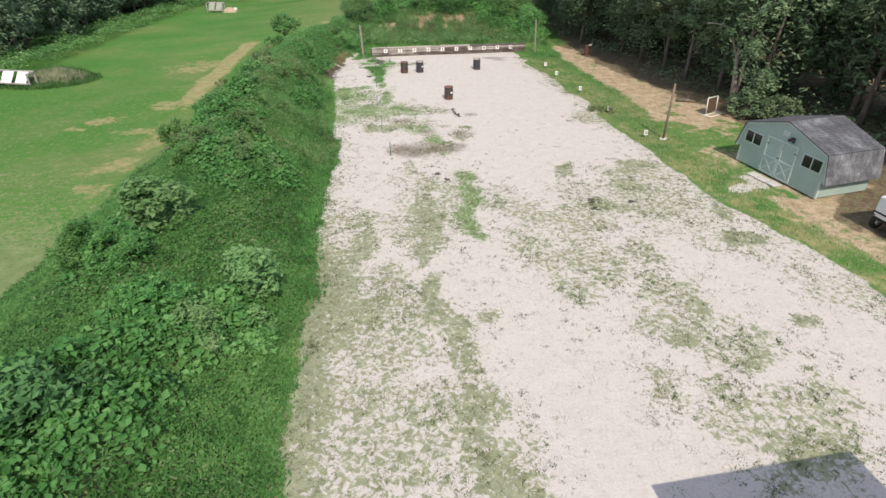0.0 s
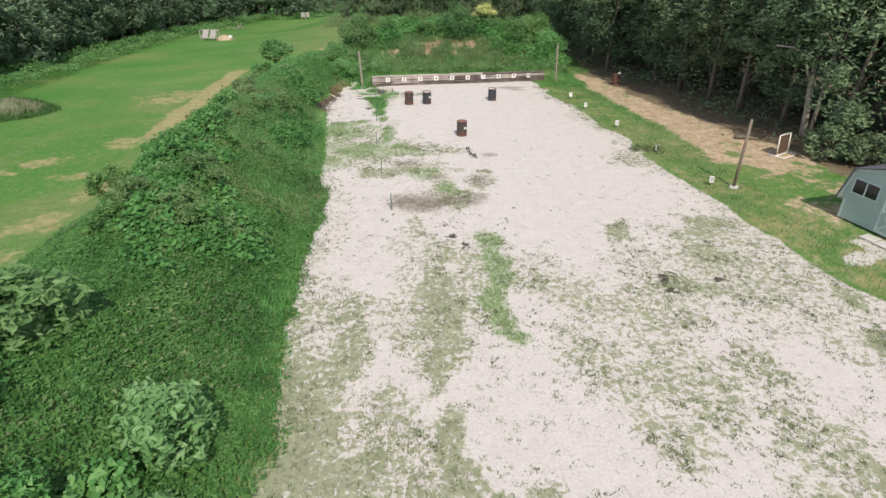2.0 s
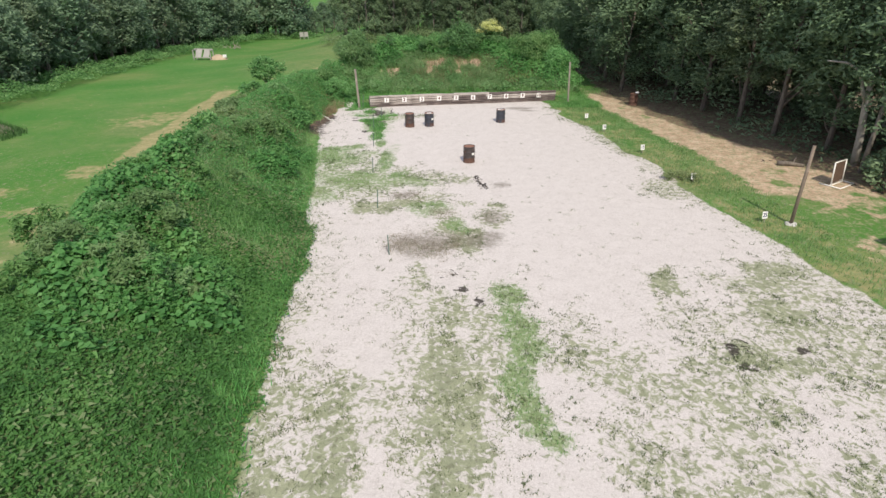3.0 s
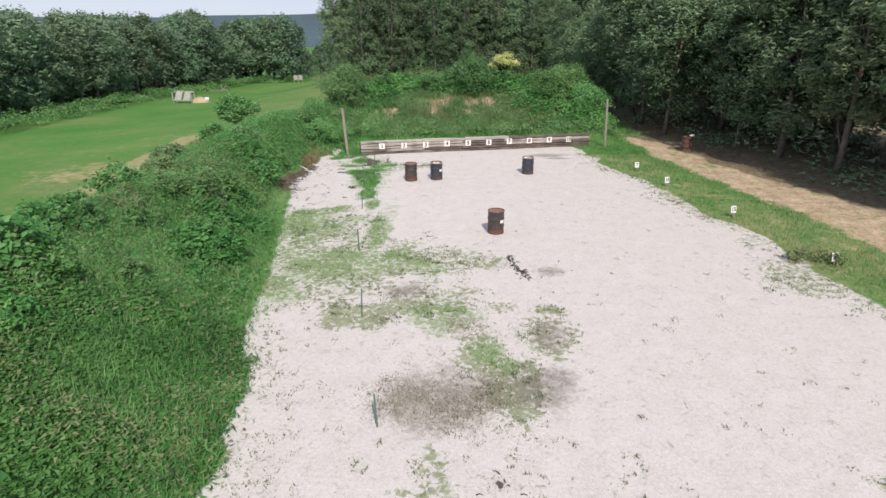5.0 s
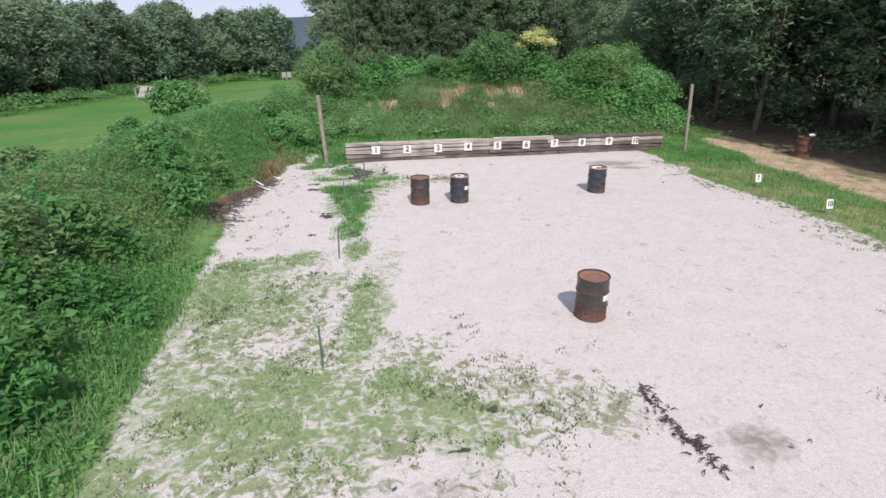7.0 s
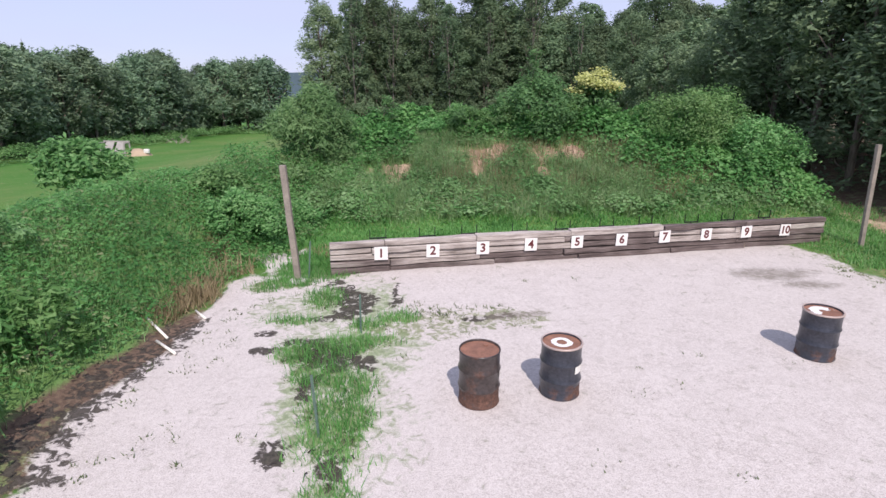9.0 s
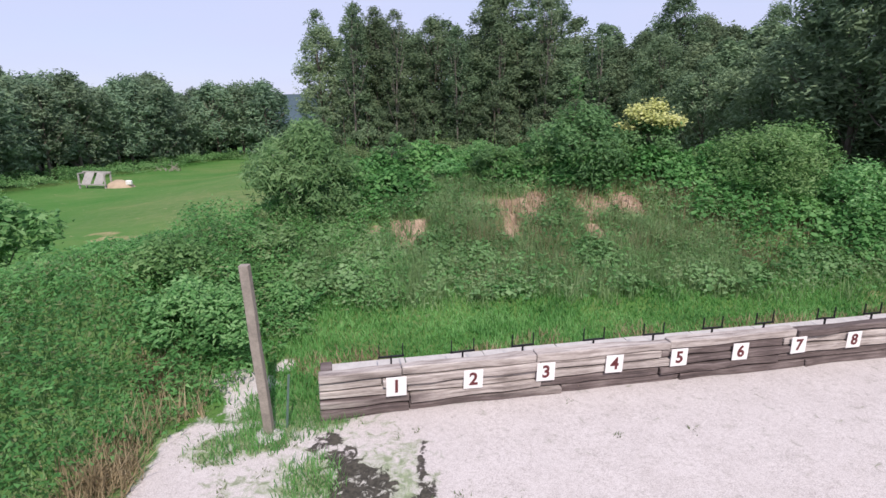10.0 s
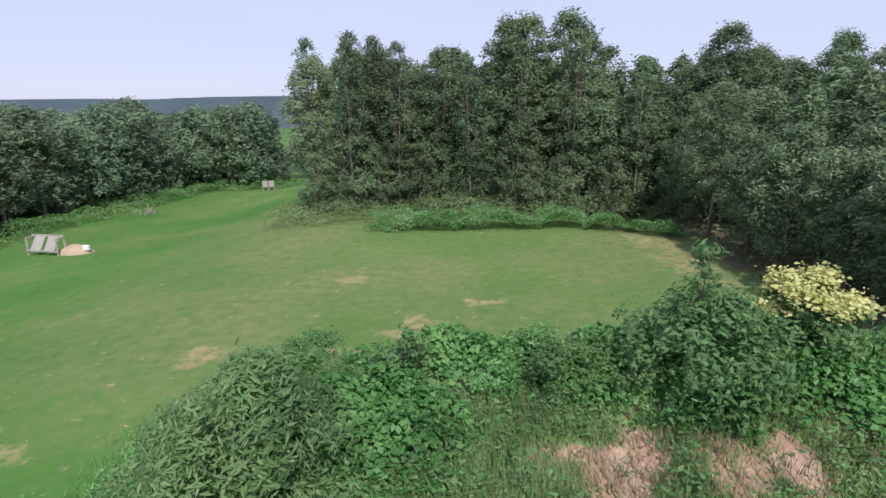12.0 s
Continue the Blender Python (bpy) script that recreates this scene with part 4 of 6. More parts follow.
# wood at the back
for row, (yy, gap) in enumerate(((97, 3.0), (101.5, 3.2), (107, 3.4))):
    x = -15.5 - row * 0.4
    while x < 34:
        y = yy + r.uniform(-1.6, 1.6) - 4.5 * step(-4, 12, x)
        k = r.integers(0, 4)
        model = slim if r.uniform() < 0.16 else (models[k], back_models[k % 3], deep_models[k % 2])[row]
        plant(model, x + r.uniform(-0.7, 0.7), y, r.uniform(0, 360), r.uniform(0.9, 1.1) * (0.95 if x < -8 else 0.84 if x > 14 else 0.90 if x > 6 else 0.98))
        x += gap * r.uniform(0.75, 1.2)
for k in range(15):
    plant(low_model, -15 + k * 1.75 + r.uniform(-0.5, 0.5), 94.5 - 4.5 * float(step(-4, 12, -15 + k * 1.75)) + r.uniform(-0.8, 0.8), r.uniform(0, 360), r.uniform(0.38, 0.62), 0.1)
for k in range(6):
    x = -12 + k * 4.4 + r.uniform(-0.8, 0.8)
    plant(slim, x, 94.2 - 4.5 * float(step(-4, 12, x)) + r.uniform(-0.5, 0.7), r.uniform(0, 360), r.uniform(0.72, 0.98))
plant(slim, -12.2, 97.2, 40, 1.02)
plant(slim, -10.3, 98.0, 140, 1.0)
plant(models[2], 2.4, 96.2, 20, 1.05)
plant(models[2], 5.4, 95.5, 200, 1.06)
for x in (7.6, 9.8, 12.4, 14.6, 17.0, 19.5):
    plant(models[r.integers(0, 4)], x, 92.6 + r.uniform(-0.8, 0.8), r.uniform(0, 360), r.uniform(0.84, 0.95))
# wood along the right; below y 23 unseen trees, added to shade the shed
for row in range(3):
    y = 9.0 + row
    while y < 95:
        x = line(WOOD_EDGE, y) + 2.4 + row * 3.4 + r.uniform(-0.8, 0.8) + (1.8 if y < 31 else 0) + 0.1 * max(0, 22 - y)
        k = (3, 1, 0, 2)[row] if r.uniform() < 0.55 else r.integers(0, 4)
        plant((models[k], back_models[k % 3], deep_models[k % 2])[row], x, y, r.uniform(0, 360), r.uniform(0.85, 1.08) * (0.70 if y > 68 else 1.0), 0.1)
        y += r.uniform(2.9, 4.3)
for k in range(30):
    y = 16 + k * 2.4
    plant(low_model, line(WOOD_EDGE, y) + r.uniform(7.5, 12.5), y + r.uniform(-0.8, 0.8), r.uniform(0, 360), r.uniform(0.45, 0.75), 0.2)
plant(slim, 18.6, 34.6, 80, 0.95)
# wood along the left of the field, and across its far end; its tops stand in three groups with gaps


def far_top(x, y):
    u = (x + 3.5) / max(y - 36.9, 20)
    if u > -0.30:
        return 2.6
    dip = max(math.exp(-((u + 0.565) / 0.028) ** 2), math.exp(-((u + 0.44) / 0.028) ** 2))
    return (8.3 if u < -0.565 else 8.6 if u > -0.44 else 9.4) - 3.0 * dip


FAR_HEIGHT = (10.8, 9.6, 12.0)


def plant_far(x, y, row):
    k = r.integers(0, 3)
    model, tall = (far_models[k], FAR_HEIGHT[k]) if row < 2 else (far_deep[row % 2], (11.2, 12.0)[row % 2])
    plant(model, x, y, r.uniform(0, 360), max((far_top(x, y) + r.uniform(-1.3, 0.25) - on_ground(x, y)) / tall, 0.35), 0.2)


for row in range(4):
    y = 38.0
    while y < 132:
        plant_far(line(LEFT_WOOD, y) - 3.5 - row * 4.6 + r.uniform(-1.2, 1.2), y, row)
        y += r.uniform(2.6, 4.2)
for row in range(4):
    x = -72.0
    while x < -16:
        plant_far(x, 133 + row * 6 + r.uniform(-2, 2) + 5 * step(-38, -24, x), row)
        x += r.uniform(2.8, 4.4)
def cedar(x, y, height, radius, seed):
    r = np.random.default_rng(seed)
    ob = thing("cedar", at(x, y, on_ground(x, y)), "narrow pointed dark cedar among broadleaf trees", "tree", "woodland trees")
    bm = tube(bmesh.new(), [(0, 0, -0.3), (0.05, 0, height * 0.5), (0, 0, height)], [0.16, 0.1, 0.02], 7)
    pts = []
    for k in range(60):
        t = r.uniform(0.12, 0.98)
        a, d = r.uniform(0, 6.28), radius * (1.04 - t) * r.uniform(0.6, 1.1)
        p0 = Vector((0, 0, height * t))
        p1 = p0 + Vector((math.cos(a) * d, math.sin(a) * d, 0.15 * d))
        tube(bm, [tuple(p0), tuple(p1)], [0.02, 0.006], 4)
        pts += [tuple(p0.lerp(p1, q) + Vector(r.normal(0, 0.09, 3))) for q in np.linspace(0.15, 1.05, 34)]
    part("trunk", bm, BARK, ob)
    pts = np.array(pts)
    size = r.uniform(0.18, 0.4, len(pts))
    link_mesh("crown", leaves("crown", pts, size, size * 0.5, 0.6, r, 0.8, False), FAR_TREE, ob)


cedar(-46.5, 97.0, 11.6, 1.5, 171)
cedar(-50.0, 100.0, 10.6, 1.3, 172)
for ob in (*models, slim, low_model, *far_models, *far_deep, *back_models, *deep_models):
    for o in (*ob.children_recursive, ob):
        bpy.data.objects.remove(o)


# a forked tree with a bare pale trunk at the wood's edge
r = np.random.default_rng(88)
forked = thing("tree", at(19.0, 35.6, on_ground(19.0, 35.6)), "forked tree with bare pale trunk and sparse crown", "tree", "woodland trees")
bm = tube(bmesh.new(), [(0, 0, -0.3), (-0.22, 0, 1.4), (-0.48, 0, 2.9), (-0.55, 0.1, 4.4), (-0.7, 0.1, 6.0), (-0.6, 0.3, 8.5)], [0.2, 0.16, 0.14, 0.11, 0.09, 0.04], 8)
tube(bm, [(-0.48, 0, 2.9), (-0.85, -0.05, 3.5), (-1.3, -0.1, 4.4), (-2.0, -0.1, 4.75), (-2.9, -0.1, 4.85)], [0.08, 0.075, 0.06, 0.05, 0.025], 7)
part("trunk", bm, PALE_BARK, forked, "smooth pale grey trunk", smooth=True)
pts, lobes, face = crown_points(r, 3200, 11.0, 2.6, 5.2, 40)
link_mesh("crown", leaves("crown", pts - np.array([0.6, 0, 0]), r.uniform(0.2, 0.4, 3200), r.uniform(0.15, 0.25, 3200), 0.7, r, 0.8, False, face), TREE, forked)


# ---------------------------------------------------------------- undergrowth and thickets


def thicket_stuff(name, label, n, box_, seed, keep, height, leaf, foliage, droop=0.4, up=0.8, skin=0.0, fold=False):
    """Leaves filling a layer of that height; skin is how far they keep to its top."""
    r, x, y = scatter(n, *box_, seed)
    k = keep(x, y) > r.uniform(0, 1, n)
    x, y = x[k], y[k]
    top = height(x, y)
    e = 0.09
    slope_x, slope_y = (height(x + e, y) - top) / e, (height(x, y + e) - top) / e
    face = unit(np.stack([-slope_x, -slope_y, np.ones_like(x)], 1))
    h = top * (skin + (1 - skin) * r.uniform(0.08, 1, len(x)) ** 0.7)
    z = ground_z(x, y) + h
    s = leaf * r.uniform(0.6, 1.5, len(x))
    me = leaves(name, np.stack([x, y, z], 1), s, s * r.uniform(0.5, 0.85, len(x)), droop, r, up, fold, face)
    return tagged(link_mesh(name, me, foliage), label, "undergrowth", kind="stuff")


def kudzu(x, y):
    """Where broad-leaved clumps prevail over grassy weeds."""
    return spots(x, y, KUDZU)


def canopy(x, y):
    """Height of the growth on the berms: a low carpet, and rounded bushes with gaps between; lower towards the backstop."""
    edge = 0.25 + 0.75 * step(0.1, 1.5, line(LOT_LEFT, y) - x) * step(1.0, 5.5, x - line(BERM_OUT, y))
    tall = (1 - 0.4 * step(31, 36, y) * step(54, 49, y)) * (1 - 0.55 * step(49, 53, y) * step(-9.2, -11, x))
    carpet = 0.02 + (0.17 + 0.2 * step(30, 38, y)) * domes(x, y, 0.6, 71, 0.8) + (0.32 + 0.22 * step(26, 34, y)) * domes(x, y, 1.3, 73, 0.5) + 0.3 * step(26, 34, y) * domes(x, y, 2.3, 79, 0.5)
    bushes = kudzu(x, y) * (0.06 + 0.62 * domes(x, y, 1.15, 74, 0.7) + 0.45 * domes(x, y, 2.1, 75, 0.7))
    return 0.05 + edge * tall * (carpet + bushes)


def bramble(x, y):
    return spots(x, y, BRAMBLE, 0.8, 1.2)


def back_canopy(x, y):
    return 0.10 + 0.22 * domes(x, y, 0.7, 171) + (0.16 + 0.84 * bramble(x, y)) * (0.08 + 0.55 * domes(x, y, 1.1, 174, 0.7) + 0.5 * domes(x, y, 1.9, 175, 0.65))


def middle(x, y):
    """The thin growth round the clay scars."""
    return 1 - 0.25 * step(60.2, 57.5, y) * step(-5.5, -2.5, x) * step(8, 5, x)


def wood_foot(x):
    """Where the bushes in front of the back wood begin."""
    return 85.4 - 1.2 * step(4, 7, x) - 2.0 * step(7, 9.5, x)


thicket_stuff("berm_weeds", "dense green broadleaf weeds covering the earth berm", 320000, (-17, -2.5, 4, 30), 11,
              lambda x, y: thick(x, y) * (1 - 0.5 * kudzu(x, y)), canopy, 0.135, CARPET, up=1.1, skin=0.5)
thicket_stuff("berm_weeds", "dense green broadleaf weeds covering the earth berm", 270000, (-17.5, -5, 30, 66), 12,
              lambda x, y: thick(x, y) * np.maximum(0.4 + 0.6 * kudzu(x, y), 0.9 * step(40, 45, y)), lambda x, y: canopy(x, y) + 0.04 + 0.26 * domes(x, y, 0.42, 76, 0.55), 0.105, VINE, up=0.9, skin=0.35)
thicket_stuff("dull_berm_weeds", "soft dull-green weeds among the berm's growth", 135000, (-17.5, -5, 24, 66), 20,
              lambda x, y: thick(x, y) * step(0.32, 0.55, vnoise(x, y, 0.22, 113, 3)) * (1 - 0.75 * step(40, 45, y)), lambda x, y: canopy(x, y) + 0.05, 0.12, WEED_DULL, up=1.2, skin=0.5)
thicket_stuff("pale_berm_weeds", "paler grey-green weeds among the berm's growth", 50000, (-17.5, -2.5, 4, 66), 18,
              lambda x, y: thick(x, y) * step(0.5, 0.72, vnoise(x, y, 0.3, 111, 3)), lambda x, y: canopy(x, y) * 1.08 + 0.04, 0.14, WEED_PALE, up=1.2, skin=0.6)
thicket_stuff("vine_clumps", "clumps of large-leaved vines over the earth berm", 200000, (-16.5, -3, 4, 48), 28,
              lambda x, y: thick(x, y) * kudzu(x, y) * step(0.08, 0.3, domes(x, y, 1.15, 74, 0.7) + domes(x, y, 2.1, 75, 0.7)), lambda x, y: canopy(x, y) * 1.1 + 0.06, 0.165, VINE, up=0.9, skin=0.4, fold=True)
thicket_stuff("back_berm_weeds", "tangled green weeds on the backstop berm", 100000, (-13, 11.5, 53, 67), 13,
              lambda x, y: thick(x, y) * (0.42 + 0.58 * bramble(x, y)) * middle(x, y), back_canopy, 0.16, WEED, up=1.1, skin=0.45)
thicket_stuff("back_berm_weeds", "paler weeds on the backstop berm", 60000, (-13, 11, 53, 67), 19,
              lambda x, y: thick(x, y) * step(0.3, 0.55, vnoise(x, y, 0.35, 112, 3)) * (1 - 0.8 * bramble(x, y)), lambda x, y: back_canopy(x, y) + 0.06, 0.13, WEED_PALE, up=1.1, skin=0.4)
thicket_stuff("vine_clumps", "large-leaved bramble over the backstop berm's crest", 110000, (-10, 11.5, 54, 65), 29,
              lambda x, y: thick(x, y) * bramble(x, y) * step(0.12, 0.35, domes(x, y, 1.1, 174, 0.7) + domes(x, y, 1.9, 175, 0.65)), lambda x, y: back_canopy(x, y) * 1.12 + 0.06, 0.15, VINE, up=0.8, skin=0.35, fold=True)
thicket_stuff("back_berm_weeds", "leafy clumps of weeds low on the backstop berm", 34000, (-10, 10, 53.5, 58.5), 37,
              lambda x, y: thick(x, y) * (1 - 0.8 * bramble(x, y)) * (1 - spots(x, y, SCAR, 0.5, 1.6)) * step(0.1, 0.35, domes(x, y, 0.8, 180, 0.35)), lambda x, y: 0.12 + 0.45 * domes(x, y, 0.8, 180, 0.35), 0.13, BRIGHT_SHRUB, up=0.9, skin=0.4, fold=True)
thicket_stuff("underbrush", "low leafy brush along the wood's edge", 60000, (8, 34, 18, 96), 14,
              lambda x, y: step(0.2, 2.0, x - line(WOOD_EDGE, y)) * step(9, 4, x - line(WOOD_EDGE, y)), lambda x, y: 0.3 + 2.2 * step(0.4, 0.8, vnoise(x, y, 0.4, 91, 2)), 0.3, TREE)
thicket_stuff("underbrush", "low leafy brush along the wood's edge", 36000, (-18, 14, 84, 100), 15,
              lambda x, y: step(87.5, 89, y + 0.9 * step(0, 10, x) * 2) * step(100, 95, y), lambda x, y: 0.35 + (1.3 + 0.8 * step(-8, -4, x)) * domes(x, y, 1.8, 92, 0.7), 0.22, WEED_PALE, up=1.0, skin=0.3)
thicket_stuff("underbrush", "sunlit leafy bushes in front of the wood", 60000, (-10.5, 10.5, 81.5, 89), 38,
              lambda x, y: step(-10.5, -8.5, x) * step(0, 0.8, y - wood_foot(x)) * step(3.4, 2.2, y - wood_foot(x)), lambda x, y: 0.25 + 1.4 * domes(x, y, 1.6, 181, 0.75), 0.19, WEED, up=1.0, skin=0.35)
thicket_stuff("underbrush", "leafy brush along the field's edge", 150000, (-50, -28, 35, 132), 16,
              lambda x, y: step(2.6, 1.0, np.abs(x - line(LEFT_WOOD, y) - 0.2) - 0.9), lambda x, y: 0.2 + 1.5 * domes(x, y, 2.4, 93, 0.6), 0.24, WEED, up=1.0, skin=0.35)
thicket_stuff("underbrush", "low leafy brush along the field's edge", 16000, (-66, -16, 125, 134), 17,
              lambda x, y: step(127, 129, y), lambda x, y: 0.25 + 1.3 * step(0.4, 0.8, vnoise(x, y, 0.35, 94, 2)), 0.4, WEED)


def grass_stuff(name, label, n, box_, seed, keep, height, width, foliage, lean=0.45, tuft=1, spread=0.08, simple=False):
    r, x, y = scatter(n, *box_, seed)
    k = keep(x, y) > r.uniform(0, 1, n)
    x, y = x[k], y[k]
    if tuft > 1:
        size = np.repeat(r.uniform(0.35, 1.3, len(x)), tuft) * spread
        x = np.repeat(x, tuft) + r.normal(0, 1, len(x) * tuft) * size
        y = np.repeat(y, tuft) + r.normal(0, 1, len(y) * tuft) * size
    h = height(x, y) * r.uniform(0.5, 1.25, len(x))
    root = np.stack([x, y, ground_z(x, y) - 0.01], 1)
    me = blades(name, root, h, width * r.uniform(0.6, 1.4, len(x)), r.uniform(0.1, 1, len(x)) * lean, r, simple)
    return tagged(link_mesh(name, me, foliage), label, "grass", kind="stuff")


def strip(x, y):
    """The grass between the timber wall and the berm, and beside the lot's right edge."""
    g, w, s, t, d = cover(x, y)[:5]
    back = step(50.6, 51.1, y - 0.21 * x) * step(56.0, 54.6, y - 0.10 * x) * step(-9.5, -8, x) * step(13, 11, x)
    right = step(-0.2, 0.5, x - line(LOT_RIGHT, y)) * step(3.4, 2.4, x - line(LOT_RIGHT, y) - 0.7 * step(34, 40, y)) * step(14, 18, y) * step(56, 54, y)
    return np.maximum(back, right) * (1 - t) * (1 - g) * (1 - 0.7 * d)


grass_stuff("grass", "fresh green grass behind the timber wall", 120000, (-9.5, 12.5, 49.5, 57.5), 21, strip, lambda x, y: 0.05 + 0.14 * vnoise(x, y, 0.7, 95, 2), 0.026, FRESH_GRASS, 1.1)
grass_stuff("dry_grass", "short browning grass along the wall's back", 26000, (-7.5, 8.5, 49.5, 54), 30,
            lambda x, y: step(1.3, 0.5, np.abs(y - 0.205 * x - 51.6)) * step(0.40, 0.62, vnoise(x, y, 0.9, 48, 3)), lambda x, y: 0.08 + 0.14 * vnoise(x, y, 0.9, 49, 2), 0.03, STRAW, 1.0, simple=True)
grass_stuff("grass", "thin green grass along the lot's edge", 100000, (6.5, 16, 14, 56), 27, strip, lambda x, y: 0.06 + 0.16 * vnoise(x, y, 0.7, 95, 2), 0.024, GRASS, 0.9, simple=True)
grass_stuff("tall_grass", "tall grassy weeds on the earth berm", 190000, (-17.5, -4, 26, 66), 22,
            lambda x, y: thick(x, y) * (1 - 0.8 * kudzu(x, y)) * (0.4 + 0.6 * step(0.35, 0.6, vnoise(x, y, 0.5, 95, 2))) * (1 - 0.6 * step(35, 31, y)), lambda x, y: canopy(x, y) * 0.7 + 0.12 + 0.2 * vnoise(x, y, 0.4, 96, 2), 0.022, GRASS, 1.0, simple=True)
grass_stuff("tall_grass", "soft green grass along the berm's foot", 110000, (-17, -3, 5, 30), 31,
            lambda x, y: thick(x, y) * (1 - 0.9 * kudzu(x, y)) * (0.25 + 0.75 * step(1.8, 0.4, line(LOT_LEFT, y) - x)), lambda x, y: 0.14 + 0.16 * vnoise(x, y, 0.4, 96, 2), 0.03, FRESH_GRASS, 1.0, simple=True)
grass_stuff("tall_grass", "tall grassy weeds on the backstop berm", 90000, (-11, 11, 53, 66), 23,
            lambda x, y: thick(x, y) * (1 - 0.85 * bramble(x, y)) * (0.35 + 0.65 * step(0.35, 0.6, vnoise(x, y, 0.6, 124, 2))), lambda x, y: 0.16 + 0.26 * vnoise(x, y, 0.4, 97, 2), 0.03, PALE_GRASS, 0.9, simple=True)
grass_stuff("grass_tufts", "tufts of long pale grass on the backstop berm", 8200, (-11, 10.5, 53.5, 63), 32,
            lambda x, y: thick(x, y) * (1 - 0.6 * bramble(x, y)) * step(0.3, 0.55, vnoise(x, y, 0.45, 120, 2)), lambda x, y: 0.34 + 0.3 * vnoise(x, y, 0.6, 121, 2), 0.022, PALE_GRASS, 0.9, 16, 0.11, True)
grass_stuff("dead_grass", "brown dead grass at the berm's foot", 9000, (-9.8, -7.6, 45.8, 51), 34,
            lambda x, y: spots(x, y, ((-8.75, 47.6, 0.4, 1.2, -6), (-8.9, 50.1, 0.4, 0.5, 0))), lambda x, y: 0.16 + 0.3 * vnoise(x, y, 0.8, 123, 2), 0.022, STRAW, 1.5, simple=True)
grass_stuff("edge_grass", "short green grass at the foot of the berm", 60000, (-10, -5.5, 30, 48), 35,
            lambda x, y: step(-1.9, -1.2, x - line(LOT_LEFT, y)) * step(0.35, -0.25, x - line(LOT_LEFT, y)) * (1 - step(38, 40.5, y)), lambda x, y: 0.08 + 0.16 * vnoise(x, y, 0.8, 125, 2), 0.018, FRESH_GRASS, 1.0, simple=True)
grass_stuff("dead_weeds", "flat patch of dead brown weeds on the crushed stone", 13000, (-4, 3, 25, 34), 33,
            lambda x, y: spots(x, y, ((-1.5, 27.3, 1.25, 1.15, 0), (-0.75, 25.0, 0.4, 0.6, 0), (-2.5, 32.2, 0.9, 0.6, 0), (-1.0, 30.2, 0.5, 0.6, 0)), 0.6), lambda x, y: 0.015 + 0.035 * vnoise(x, y, 1.0, 122, 2), 0.022, DEAD_WEED, 1.2, 9, 0.1, True)
grass_stuff("dead_stalks", "dry brown stalks on the backstop berm", 115000, (-11, 10, 46.5, 63), 24,
            lambda x, y: np.clip(spots(x, y, ((0.5, 57.6, 5.5, 2.2, 8), (6.0, 57.3, 2.0, 1.5, 0), (4.5, 57.2, 4.8, 1.7, 4), (-8.75, 48.4, 0.35, 1.2, -10), (-8.9, 50.1, 0.3, 0.6, 0), (-7.0, 60.5, 0.5, 0.5, 0))) * (0.3 + 0.5 * step(0.40, 0.7, vnoise(x, y, 0.9, 98, 2))), 0, 1) * (1 - 0.9 * spots(x, y, SCAR[:2], 1.2)) * (1 - 0.5 * spots(x, y, SCAR[2:], 0.9)),
            lambda x, y: 0.22 + 0.4 * vnoise(x, y, 0.6, 99, 2), 0.026, STRAW, 0.8, simple=True)


def lot_cover(x, y):
    c = cover(x, y)
    return (0.006 + 0.014 * step(36, 28, y) + 0.9 * c[1]) * step(0.05, 0.5, c[0]) * (0.12 + 0.88 * step(0.40, 0.66, vnoise(x, y, 1.6, 101, 3)))


grass_stuff("lot_weeds", "small tufts of weeds growing through the crushed stone", 70000, (-9, 16, 5, 50), 25,
            lot_cover, lambda x, y: 0.025 + 0.05 * vnoise(x, y, 1.0, 100, 2), 0.026, LOT_WEED, 1.5, 13, 0.075, True)
grass_stuff("lot_grass", "green grass patches growing in the lot", 100000, (-9, 4, 16, 50), 26,
            lambda x, y: spots(x, y, GREEN, 0.3, 1.3) * 0.9, lambda x, y: 0.04 + 0.07 * vnoise(x, y, 1.0, 102, 2) + 0.05 * step(40, 42, y), 0.014, FRESH_GRASS, 1.0)
grass_stuff("lot_grass", "long green grass along the ditch in the lot", 26000, (-7.5, -3.8, 40.5, 50), 36,
            lambda x, y: spots(x, y, GREEN_FAR + GREEN_MID, 0.3, 1.2), lambda x, y: 0.09 + 0.13 * vnoise(x, y, 1.0, 103, 2), 0.014, FRESH_GRASS, 1.0, simple=True)


